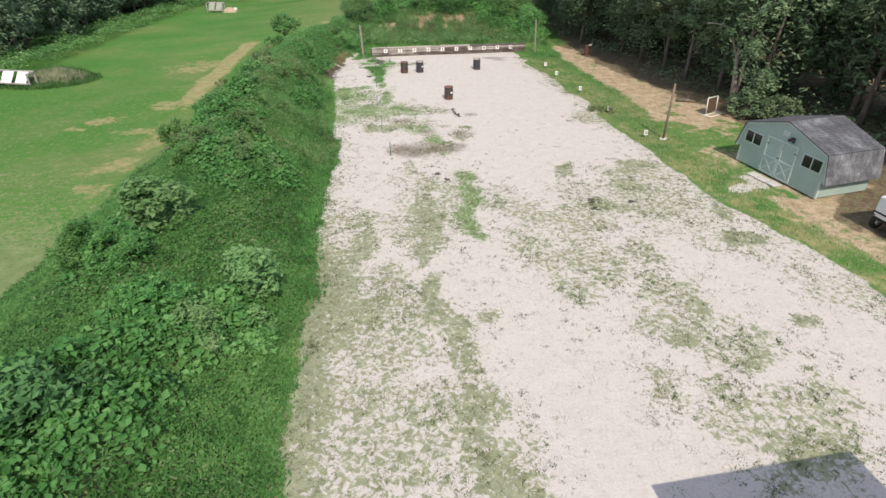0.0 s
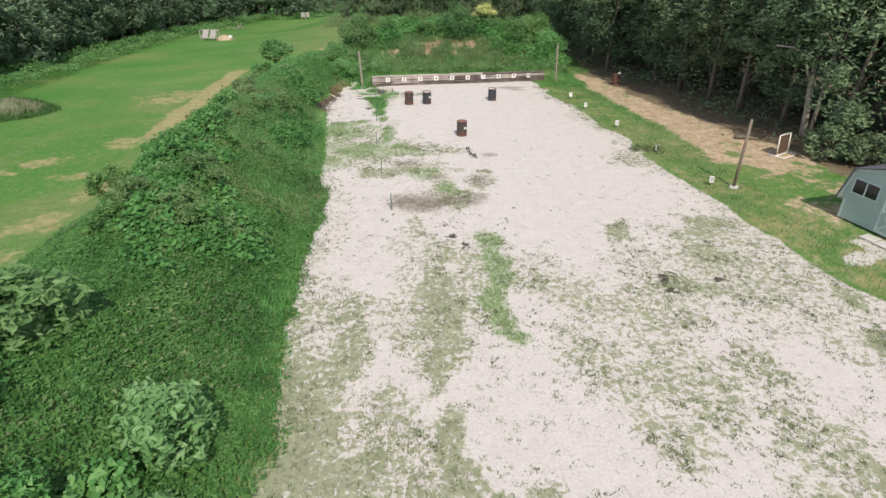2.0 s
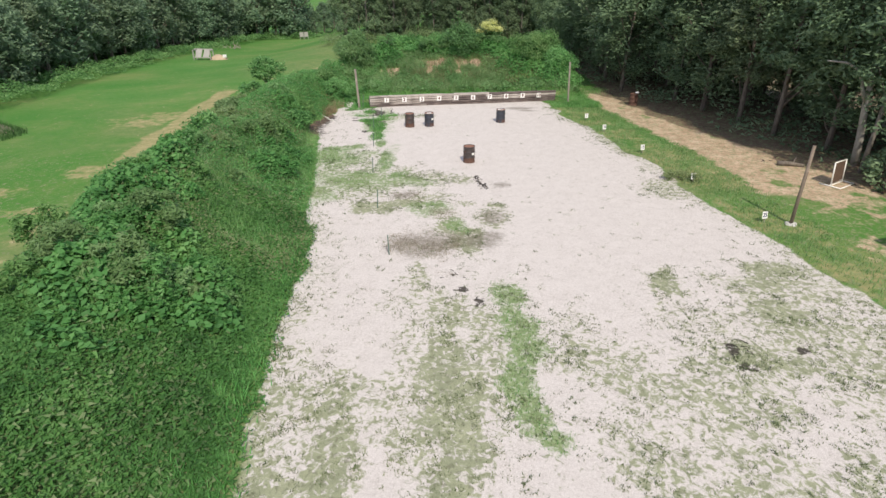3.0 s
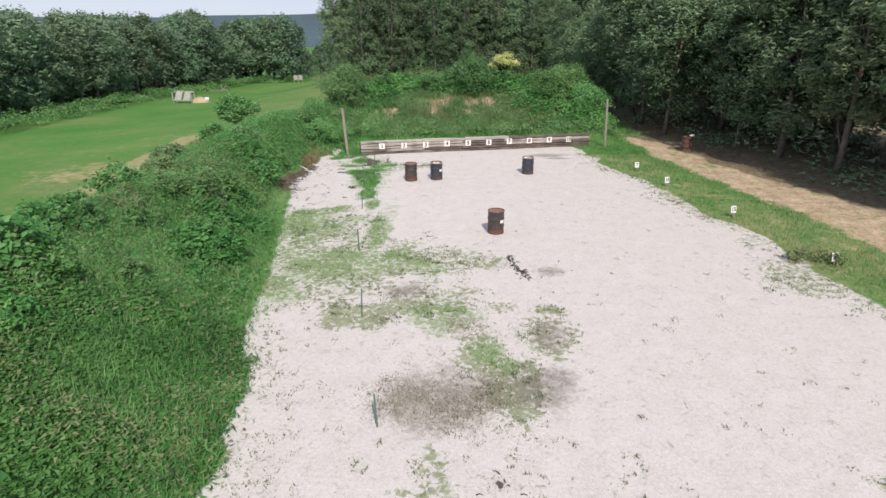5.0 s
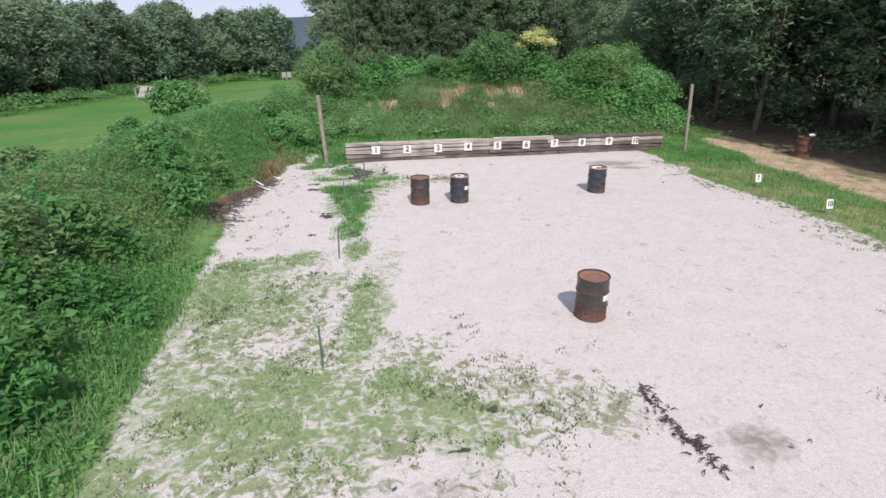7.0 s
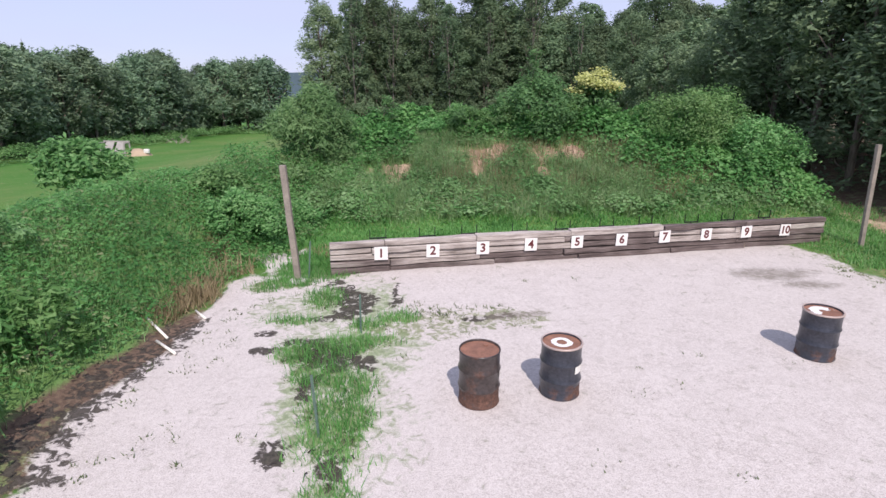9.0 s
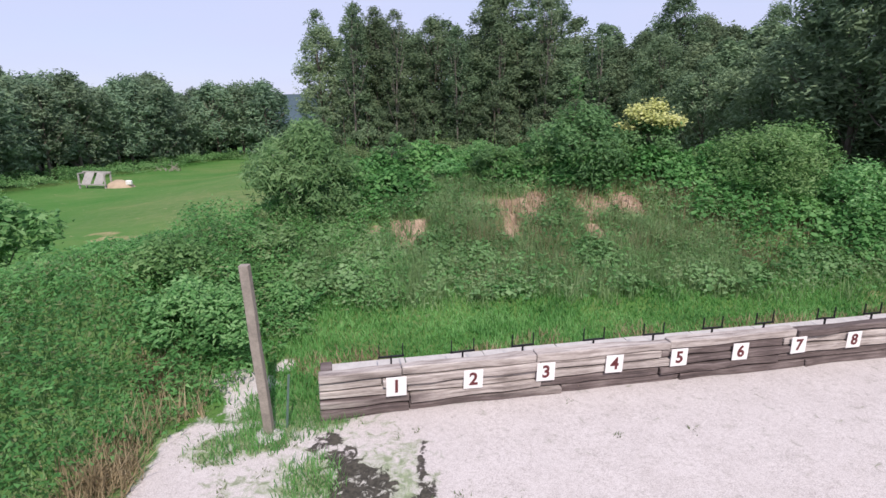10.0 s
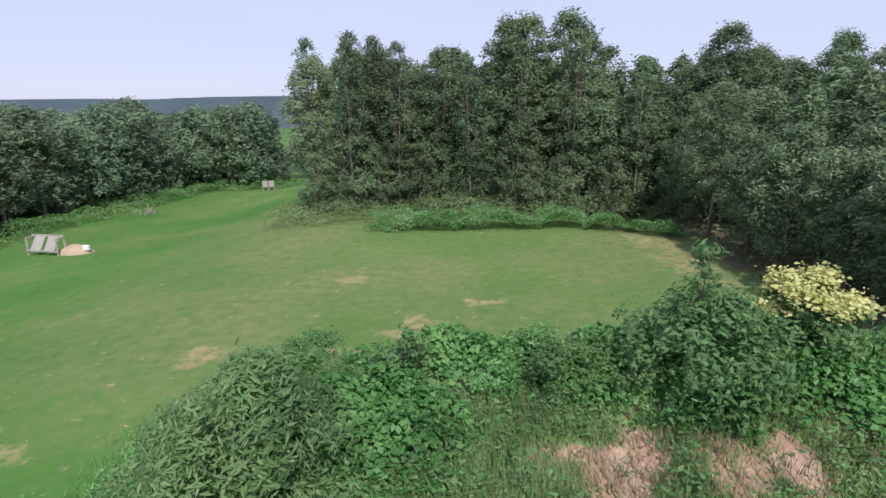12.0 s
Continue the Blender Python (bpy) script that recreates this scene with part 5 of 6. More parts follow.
def shrub(name, x, y, height, radius, n, leaf, foliage, label, seed, droop=1.0, lobes=44, low=0.03, extra=None, fold=True):
    r = np.random.default_rng(seed)
    z = on_ground(x, y)
    ob = thing(name, at(x, y, z), label, "shrub")
    pts, lob, face = crown_points(r, n, height, radius, height * low, lobes)
    bm = bmesh.new()
    for c in lob[:10]:
        tube(bm, [(r.normal(0, 0.05), r.normal(0, 0.05), -0.1), (c[0] * 0.3, c[1] * 0.3, c[2] * 0.5), tuple(c * 0.85)], [0.012 * height, 0.008 * height, 0.004], 5)
    part("stem", bm, BARK, ob)
    s = leaf * r.uniform(0.6, 1.4, n)
    link_mesh("foliage", leaves("foliage", pts, s, s * (0.62 if not fold else 0.24 if droop > 1.2 else 0.42), droop, r, 1.2, fold, face), foliage, ob)
    if extra:
        mat, share, lab = extra
        top = lob[np.argsort(-lob[:, 2])[:int(len(lob) * 0.5)]]
        k = r.integers(0, len(top), share)
        p = top[k] + r.normal(0, 1, (share, 3)) * np.array([radius * 0.16, radius * 0.16, 0.10]) + np.array([0, 0, 0.22])
        s = 0.11 * r.uniform(0.6, 1.4, share)
        link_mesh("blossom", leaves("blossom", p, s, s * 0.7, 0.1, r, 0.9), mat, ob, lab)
    return ob


shrub("shrub", -8.25, 57.9, 2.6, 1.8, 15000, 0.19, SHRUB, "round shrub with long drooping grey-green leaves", 201, 1.5, 38, 0.05)
shrub("shrub", 0.5, 60.2, 2.1, 1.7, 6500, 0.16, SHRUB, "dense dark green shrub on the backstop berm", 202, 0.8)
shrub("flowering_shrub", 3.0, 60.9, 2.0, 1.1, 4500, 0.15, SHRUB, "green shrub topped with pale yellow blossom", 203, 0.7, extra=(YELLOW, 5200, "pale yellow blossom"))
shrub("shrub", 6.4, 59.4, 1.9, 1.9, 8000, 0.125, WEED, "spreading green bramble shrub on the berm", 204, 0.7)
shrub("shrub", 7.9, 60.3, 1.7, 1.6, 6000, 0.125, WEED, "spreading green bramble shrub on the berm", 223, 0.7)
shrub("shrub", 8.6, 57.6, 1.9, 1.6, 6500, 0.125, WEED, "spreading green bramble shrub on the berm", 205, 0.7)
shrub("shrub", -14.6, 53.8, 2.5, 1.3, 3600, 0.19, WEED, "round leafy shrub on thin stems on the berm's crest", 206, 0.7, 40, 0.32)
shrub("shrub", -15.3, 50.3, 1.3, 0.6, 700, 0.16, WEED, "small slender shrub on the berm's crest", 217, 0.7, 16)
shrub("shrub", -13.1, 41.2, 1.0, 0.9, 1300, 0.16, WEED_PALE, "pale feathery shrub on the berm's crest", 218, 0.7, 20)
shrub("shrub", -12.4, 36.2, 1.1, 0.8, 1200, 0.17, WEED, "leafy shrub on the berm's outer edge", 219, 0.7, 20)
shrub("shrub", -9.4, 41.8, 1.0, 0.85, 1500, 0.16, WEED, "dark leafy shrub on the berm's slope", 220, 0.7, 20)
shrub("shrub", -8.7, 51.0, 1.25, 1.1, 6500, 0.11, WEED, "tall leafy growth in the corner of the berms", 221, 0.8, 30)
shrub("shrub", -7.8, 52.9, 0.7, 0.8, 3000, 0.11, WEED, "leafy growth in the corner of the berms", 222, 0.8, 20)
shrub("shrub", -9.5, 16.0, 1.75, 1.05, 2600, 0.24, BRIGHT_SHRUB, "round grey-green shrub among berm weeds", 207, 0.8)
shrub("shrub", -6.0, 14.0, 1.55, 0.95, 2800, 0.18, BRIGHT_SHRUB, "low grey-green shrub among berm weeds", 208, 0.8)
shrub("shrub", -8.2, 7.4, 1.5, 1.3, 2800, 0.2, SHRUB, "large leafy shrub among berm weeds", 209, 0.8)
shrub("shrub", -9.9, 38.0, 1.0, 1.0, 1300, 0.18, WEED, "low leafy shrub on the berm's slope", 210, 0.8)
shrub("shrub", -9.8, 52.2, 0.9, 1.0, 4000, 0.11, WEED, "dark leafy shrub in the corner of the berms", 211, 0.8)
shrub("shrub", -13.6, 47.6, 0.9, 0.7, 700, 0.18, WEED, "small sapling shrub on the berm's crest", 212, 0.8)


shrub("weed_clump", 10.0, 33.9, 0.4, 0.8, 900, 0.14, WEED_DULL, "low dark weed clump at the lot's edge", 214, 0.6, 16, fold=False)
shrub("shrub", 18.4, 32.6, 1.7, 1.2, 1900, 0.2, TREE, "leafy green shrub at the wood's edge", 215, 0.7)
shrub("shrub", 19.8, 31.4, 1.5, 1.2, 1700, 0.2, TREE, "leafy green shrub at the wood's edge", 216, 0.7)


def sapling(x, y, height, seed, label):
    r = np.random.default_rng(seed)
    ob = thing("sapling", at(x, y, on_ground(x, y)), label, "sapling")
    bm = bmesh.new()
    top = (0.35, 0.1, height)
    tube(bm, [(0, 0, -0.1), (0.05, 0, height * 0.5), top], [0.03, 0.022, 0.006], 6)
    pts = []
    for k in range(26):
        t = r.uniform(0.45, 1.0)
        a = r.uniform(0, 6.28)
        d = (1.05 - t) * 1.3 + 0.15
        p0 = Vector((0.35 * t * t, 0.1 * t, height * t))
        p1 = p0 + Vector((math.cos(a) * d, math.sin(a) * d, 0.18))
        tube(bm, [tuple(p0), tuple(p1)], [0.008, 0.003], 4)
        for q in np.linspace(0.2, 1, 12):
            pts.append(tuple(p0.lerp(p1, q) + Vector(r.normal(0, 0.05, 3))))
    part("stem", bm, BARK, ob)
    p = np.array(pts)
    s = 0.2 * r.uniform(0.7, 1.3, len(p))
    link_mesh("foliage", leaves("foliage", p, s, s * 0.3, 1.0, r, 0.6), SHRUB, ob)
    return ob


r = np.random.default_rng(66)
count = 0
while count < 70:
    y = r.uniform(7, 62)
    x = r.uniform(line(BERM_OUT, y) + 1.0, line(LOT_LEFT, y) - 1.0)
    if kudzu(np.array([x]), np.array([y]))[0] < r.uniform(0, 0.9):
        continue
    count += 1
    size = r.uniform(0.4, 1.05) * (0.45 if y > 50 and x < -9.5 else 0.6 if y > 30 and x < line(BERM_OUT, y) + 3.5 else 1)
    shrub("shrub", x, y, size * 1.35, size, int(2600 * size), 0.16, VINE if r.uniform() < 0.6 else BRIGHT_SHRUB, "low leafy shrub in the berm's weeds", 400 + count, 0.7, 14, fold=False)
for k in range(30):
    y = r.uniform(30, 62)
    x = r.uniform(line(BERM_OUT, y) + 1.0, line(LOT_LEFT, y) - 1.0)
    size = r.uniform(0.3, 0.7) * (0.6 if y > 50 and x < -9.5 else 1)
    shrub("shrub", x, y, size * 1.3, size, int(2400 * size), 0.13, (WEED, BRIGHT_SHRUB, WEED_DULL)[k % 3], "low leafy shrub in the berm's weeds", 660 + k, 0.7, 12, fold=False)
for k in range(26):
    x, y = r.uniform(-9.5, 9.5), r.uniform(57.5, 63.5)
    if -4.5 < x < 5:
        y = max(y, 60.6)
    size = r.uniform(0.5, 1.0)
    shrub("shrub", x, y, size * 1.2, size, int(2200 * size), 0.14, WEED if r.uniform() < 0.6 else SHRUB, "low leafy shrub on the backstop berm", 560 + k, 0.8, 14, fold=False)
sapling(0.1, 60.0, 3.4, 301, "thin sapling with feathery leaves on the berm")
sapling(-6.0, 60.3, 1.6, 302, "spindly browning sapling on the berm's crest")

# ---------------------------------------------------------------- far distance
r = np.random.default_rng(55)
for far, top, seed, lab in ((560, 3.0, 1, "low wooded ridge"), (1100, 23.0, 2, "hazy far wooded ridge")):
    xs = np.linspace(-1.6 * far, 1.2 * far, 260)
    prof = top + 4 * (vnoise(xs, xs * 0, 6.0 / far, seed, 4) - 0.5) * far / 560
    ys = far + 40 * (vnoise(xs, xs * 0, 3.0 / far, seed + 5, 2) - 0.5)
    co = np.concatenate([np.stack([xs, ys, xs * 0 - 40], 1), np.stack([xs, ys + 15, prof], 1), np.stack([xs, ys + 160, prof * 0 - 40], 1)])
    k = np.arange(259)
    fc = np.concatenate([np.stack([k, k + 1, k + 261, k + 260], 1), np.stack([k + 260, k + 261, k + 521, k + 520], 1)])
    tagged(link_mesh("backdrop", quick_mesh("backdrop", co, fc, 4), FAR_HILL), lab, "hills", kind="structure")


# ---------------------------------------------------------------- timber wall with its target stands
WALL = pose(-6.145, 49.04, 0, 0, 0.68, 11.85)
WALL_LEN, COURSE, CAP_Z = 13.9, 0.157, 0.38
r = np.random.default_rng(77)
wall = thing("timber_wall", WALL, "low weathered timber retaining wall with concrete cap", "retaining wall")
for c in range(5):
    x = 0.0
    first = True
    while x < WALL_LEN - 0.05:
        length = r.uniform(0.7, 1.6) if first else r.uniform(2.2, 2.75)
        first = False
        if WALL_LEN - (x + length) < 0.5:
            length = WALL_LEN - x
        bm = bmesh.new()
        h = COURSE * r.uniform(0.79, 0.92)
        bmesh.ops.create_cube(bm, size=1.0, matrix=Matrix.Diagonal((length - 0.012, 0.2, h, 1)))
        bmesh.ops.bevel(bm, geom=bm.edges[:], offset=0.014, segments=1, affect="EDGES")
        bmesh.ops.subdivide_edges(bm, edges=[e for e in bm.edges if abs((e.verts[0].co - e.verts[1].co).x) > 0.4], cuts=6)
        for v in bm.verts:
            q = noise.noise(Vector((v.co.x * 1.5 + x * 3, v.co.y * 4 + c * 5, v.co.z * 4)))
            v.co.y += 0.034 * q
            v.co.z += 0.02 * q
        ob = part("timber", bm, TIMBER_PALE if (c == 4 and x < 8.2) or (c in (2, 3) and x < 4.4) else TIMBER, wall)
        ob.matrix_basis = at(x + length / 2, 0.1 + r.uniform(-0.05, 0.03), (c + 0.5) * COURSE, r.uniform(-1.5, 1.5), r.uniform(-0.3, 0.3), r.uniform(-0.25, 0.25))
        x += length
for x in (0.12, WALL_LEN - 0.12):
    for c in range(4):
        bm = box(bmesh.new(), 0.2, 0.9, COURSE * 0.95, None, 0.014)
        ob = part("timber", bm, TIMBER, wall)
        ob.matrix_basis = at(x, 0.66, (c + 0.45) * COURSE * 0.7)
# dark sheet added behind the courses so that their gaps look shaded
ob = part("earth_fill", box(bmesh.new(), WALL_LEN - 0.1, 0.06, 4.4 * COURSE, None, 0.01), SOIL_BITS, wall, "dark backing added to deepen the shade in the timber gaps")
ob.matrix_basis = at(WALL_LEN / 2, 0.15, 2.2 * COURSE)
x = 0.05
while x < WALL_LEN - 0.3:
    length = min(1.45, WALL_LEN - 0.02 - x)
    bm = box(bmesh.new(), length - 0.012, 0.92, 0.06, None, 0.01)
    ob = part("cap_slab", bm, CONCRETE, wall, "pale grey concrete cap slab")
    ob.matrix_basis = at(x + length / 2, 0.69 + r.uniform(-0.01, 0.01), CAP_Z - 0.03 + r.uniform(-0.004, 0.004), 0, 0, r.uniform(-0.5, 0.5))
    x += length


def text_mesh(text, size, depth):
    cu = bpy.data.curves.new("digits", "FONT")
    cu.body, cu.size, cu.extrude, cu.align_x, cu.align_y, cu.offset = text, size, depth, "CENTER", "CENTER", size * 0.025
    ob = bpy.data.objects.new("digits", cu)
    scene.collection.objects.link(ob)
    bpy.context.view_layer.update()
    me = bpy.data.meshes.new_from_object(ob.evaluated_get(bpy.context.evaluated_depsgraph_get()))
    bpy.data.objects.remove(ob)
    return me


LANE0, LANE = 1.20, 1.26
for k in range(10):
    x = LANE0 + LANE * k
    m = WALL @ at(x, -0.045, 0.48 + r.uniform(-0.012, 0.012), 90, r.uniform(-1.5, 1.5), 0)
    plate = thing("number_plate", m, "white square lane number plate with dark red numeral", "number plate", "lane numbers on the timber wall")
    part("plate", box(bmesh.new(), 0.325, 0.325, 0.018, None, 0.004), PLATE, plate)
    dg = link_mesh("numeral", text_mesh(str(k + 1), 0.30, 0.003), DIGIT, plate)
    dg.matrix_basis = at(0, 0.0, 0.0135)
stand = thing("target_stand", WALL @ at(LANE0, 0.62, CAP_Z), "black steel forked target stand on the wall's cap", "target stand", "target stands along the wall")
part("foot", box(bmesh.new(), 0.12, 0.12, 0.012, at(0, 0, 0.009)), STEEL, stand)
part("stem", box(bmesh.new(), 0.028, 0.028, 0.28, at(0, 0, 0.15)), STEEL, stand)
part("crossbar", box(bmesh.new(), 0.44, 0.03, 0.028, at(0, 0, 0.30)), STEEL, stand)
for s in (-0.2, 0.2):
    part("upright", box(bmesh.new(), 0.016, 0.022, 0.22, at(s, 0, 0.415)), STEEL, stand)
for k in range(1, 10):
    copy_thing(stand, WALL @ at(LANE0 + LANE * k - 0.1 + r.uniform(-0.1, 0.08), 0.61 + r.uniform(-0.05, 0.05), CAP_Z, 0, 0, r.uniform(-4, 4)))


# ---------------------------------------------------------------- drums
RIM_STEEL = plain("worn_steel", (0.50, 0.40, 0.36), 0.5, 0.4, vary=0.35, scale=6)


def drum(x, y, turn, paint, label, lid=True, sticker=True, mark="", tilt=0.0, lid_mat=None, rim=None):
    ob = thing("steel_drum", at(x, y, on_ground(x, y) + 0.004, tilt, 0, turn) @ Matrix.Diagonal((1, 1, 0.93, 1)), label, "drum", "steel drums on the lot")
    R = 0.288
    prof = [(R - 0.005, 0.0), (R + 0.006, 0.008), (R + 0.006, 0.022), (R - 0.003, 0.034)]
    for z in (0.29, 0.58):
        prof += [(R - 0.003, z - 0.03), (R + 0.013, z - 0.006), (R + 0.013, z + 0.006), (R - 0.003, z + 0.03)]
    prof += [(R - 0.003, 0.845), (R + 0.007, 0.858), (R + 0.007, 0.876), (R - 0.006, 0.88), (R - 0.012, 0.872), (R - 0.012, 0.84 if lid else 0.3)]
    bm, rings = lathe(bmesh.new(), prof, 40)
    bm.faces.new(rings[0][::-1])
    if not lid:
        bm.faces.new(rings[-1])
    rr = np.random.default_rng(int(abs(x * 100)))
    for v in bm.verts:
        q = noise.noise(Vector((v.co.x * 2.2 + x, v.co.y * 2.2, v.co.z * 2.0)))
        v.co.x *= 1 + 0.02 * q
        v.co.y *= 1 + 0.02 * q
    part("body", bm, paint, ob, smooth=True)
    if rim:
        bm, rings = lathe(bmesh.new(), [(R + 0.010, 0.856), (R + 0.012, 0.868), (R + 0.010, 0.880), (R - 0.002, 0.885), (R - 0.013, 0.878)], 40)
        part("rim", bm, rim, ob, "worn bare steel rim", smooth=True)
    if lid:
        bm, rings = lathe(bmesh.new(), [(R - 0.008, 0.846), (R - 0.03, 0.842), (R * 0.6, 0.846), (0.02, 0.848)], 40)
        bm.faces.new(rings[-1])
        top = part("lid", bm, lid_mat or RUST_TOP, ob, "rusted flat lid", smooth=True)
        bm, rings = lathe(bmesh.new(), [(0.035, 0.842), (0.035, 0.862), (0.028, 0.866)], 14)
        bm.faces.new(rings[-1])
        ob2 = part("bung", bm, RUST_TOP, top)
        ob2.matrix_basis = at(0.17, 0.03, 0)
        if mark:
            bm = bmesh.new()
            lo, hi, arc = (0.075, 0.15, 1.0) if mark == "ring" else (0.06, 0.2, 0.6)
            seg = 28
            vs = [[bm.verts.new((q * math.cos(2 * math.pi * arc * j / seg) * (1 + 0.08 * rr.normal()), q * math.sin(2 * math.pi * arc * j / seg), 0.8535)) for j in range(seg + 1)] for q in (lo, hi)]
            for j in range(seg):
                bm.faces.new((vs[0][j], vs[1][j], vs[1][j + 1], vs[0][j + 1]))
            part("paint_mark", bm, PLATE, top, "white sprayed paint mark")
    if sticker:
        bm = bmesh.new()
        cols = [[bm.verts.new(((R + 0.004) * math.cos(a), (R + 0.004) * math.sin(a), z)) for z in (0.44, 0.56)] for a in np.linspace(-1.2, -0.62, 6)]
        for p, q in zip(cols, cols[1:]):
            bm.faces.new((p[0], q[0], q[1], p[1]))
        part("sticker", bm, STICKER, ob, "small white paper sticker")
    return ob


drum(-3.01, 43.71, 48, DRUM_RUSTY, "rusty dark steel drum with a sunken rusted lid", tilt=0.5)
drum(-1.81, 43.93, 10, DRUM_BLACK, "black steel drum with white ring painted on lid", mark="ring", rim=RIM_STEEL)
drum(2.72, 45.05, 10, DRUM_BLACK, "black steel drum with rusty rim and white paint on lid", mark="arc", sticker=False, rim=RIM_STEEL)
drum(0.38, 36.62, 5, DRUM_RUSTY, "rust-brown steel drum with a white sticker")
burn = drum(12.88, 50.5, 0, DRUM_RED, "red-brown rusted steel burn drum on bare earth", lid=False, sticker=False)
bm = bmesh.new()
bmesh.ops.create_icosphere(bm, subdivisions=2, radius=0.12, matrix=at(12.95 + 0.1, 50.5 - 0.12, on_ground(12.95, 50.5) + 0.91) @ Matrix.Diagonal((1.2, 1, 0.5, 1)))
for v in bm.verts:
    v.co += Vector((1, 1, 0.6)) * 0.02 * noise.noise(v.co * 14)
bag = tagged(part("plastic_bag", bm, PLATE, smooth=True), "crumpled white plastic bag on the drum's rim", "bag")


# ---------------------------------------------------------------- posts, markers and small things of the lot


def post(x, y, height, size, mat, label, lean=(0, 0), footing=False, round_=False):
    ob = thing("wooden_post", at(x, y, on_ground(x, y)), label, "post")
    top = (lean[0], lean[1], height)
    bm = bmesh.new()
    if round_:
        tube(bm, [(0, 0, -0.2), (lean[0] * 0.5, lean[1] * 0.5, height * 0.5), top], [size * 0.55, size * 0.52, size * 0.46], 10)
    else:
        bmesh.ops.create_cube(bm, size=1.0, matrix=Matrix.Diagonal((size, size, height + 0.2, 1)))
        bmesh.ops.subdivide_edges(bm, edges=[e for e in bm.edges if abs((e.verts[0].co - e.verts[1].co).z) > 0.5], cuts=6)
        bmesh.ops.bevel(bm, geom=[e for e in bm.edges if abs((e.verts[0].co - e.verts[1].co).z) > 0.1], offset=0.008, segments=1, affect="EDGES")
        for v in bm.verts:
            v.co.z += height / 2 - 0.1
            k = v.co.z / height
            v.co.x += lean[0] * k + 0.012 * noise.noise(Vector((0, x, v.co.z * 2)))
            v.co.y += lean[1] * k
    part("shaft", bm, mat, ob, smooth=round_)
    if footing:
        bm = bmesh.new()
        bmesh.ops.create_icosphere(bm, subdivisions=3, radius=0.22, matrix=Matrix.Diagonal((1, 1, 0.3, 1)))
        for v in bm.verts:
            v.co += v.co.normalized() * 0.09 * noise.noise(v.co * 9 + Vector((x, y, 0)))
        part("footing", bm, CONCRETE, ob, "rough pale concrete footing")
    return ob


post(-6.82, 48.66, 2.66, 0.13, POST_WOOD, "tall grey weathered square post in concrete", (-0.12, 0.0), True)
post(8.36, 51.55, 2.85, 0.11, POST_WOOD, "tall grey weathered post in the grass", (-0.12, 0.0))
post(12.2, 28.95, 3.0, 0.12, POLE_WOOD, "brown round wooden pole with pale concrete footing", (0.05, 0.1), True, True)

for dist, x, y in (("7", 8.36, 45.56), ("10", 8.70, 42.45), ("15", 9.57, 38.1), ("20", 10.38, 33.52), ("25", 11.25, 29.05)):
    ob = thing("distance_marker", at(x, y, on_ground(x, y), -12, 0, 8), "small white distance sign on a stake in grass", "sign", "distance markers beside the lot")
    part("stake", box(bmesh.new(), 0.04, 0.02, 0.42, at(0, 0.02, 0.16)), POST_WOOD, ob)
    board = part("board", box(bmesh.new(), 0.21, 0.014, 0.27, at(0, 0, 0.31), 0.003), PLATE, ob)
    dg = link_mesh("numeral", text_mesh(dist, 0.21, 0.003), DIGIT_BLUE, ob)
    dg.matrix_basis = at(0, -0.011, 0.31, 90, 0, 0) @ Matrix.Diagonal((0.8, 1.05, 1, 1))


def stake(x, y, height, lean):
    ob = thing("fence_stake", at(x, y, on_ground(x, y)), "thin green steel fence stake in the weeds", "stake", "stakes along the ditch")
    bm = bmesh.new()
    box(bm, 0.035, 0.006, height, at(lean * 0.5, 0, height / 2 - 0.05, 0, math.degrees(lean / height)))
    box(bm, 0.006, 0.03, height, at(lean * 0.5, 0.017, height / 2 - 0.05, 0, math.degrees(lean / height)))
    part("shaft", bm, GREEN_STEEL, ob)
    bm = bmesh.new()
    for k in range(6):
        box(bm, 0.012, 0.012, 0.02, at(lean * k / 6, -0.008, 0.15 + k * height * 0.12))
    part("studs", bm, GREEN_STEEL, ob)


for x, y, h, lean in ((-5.12, 42.85, 0.95, -0.03), (-5.0, 45.9, 0.8, 0.02), (-6.62, 48.85, 0.95, 0.1), (-4.75, 39.4, 0.8, 0.03), (-4.25, 35.0, 0.8, 0.0), (-3.55, 30.6, 0.85, 0.04), (-2.7, 26.5, 0.8, -0.02)):
    stake(x, y, h, lean)

for xa, ya, xb, yb in ((-9.08, 46.32, -8.4, 45.68), (-8.52, 45.54, -7.99, 45.1), (-8.42, 46.9, -8.07, 46.52)):
    a, b = Vector((xa, ya, on_ground(xa, ya) + 0.04)), Vector((xb, yb, on_ground(xb, yb) + 0.035))
    bm = tube(bmesh.new(), [tuple(a - (a + b) / 2), tuple(b - (a + b) / 2)], [0.024, 0.024], 10)
    ob = part("plastic_pipe", bm, PVC, smooth=True)
    ob.matrix_world = Matrix.Translation((a + b) / 2)
    tagged(ob, "white plastic pipe lying on the lot's edge", "pipe", "loose plastic pipes")

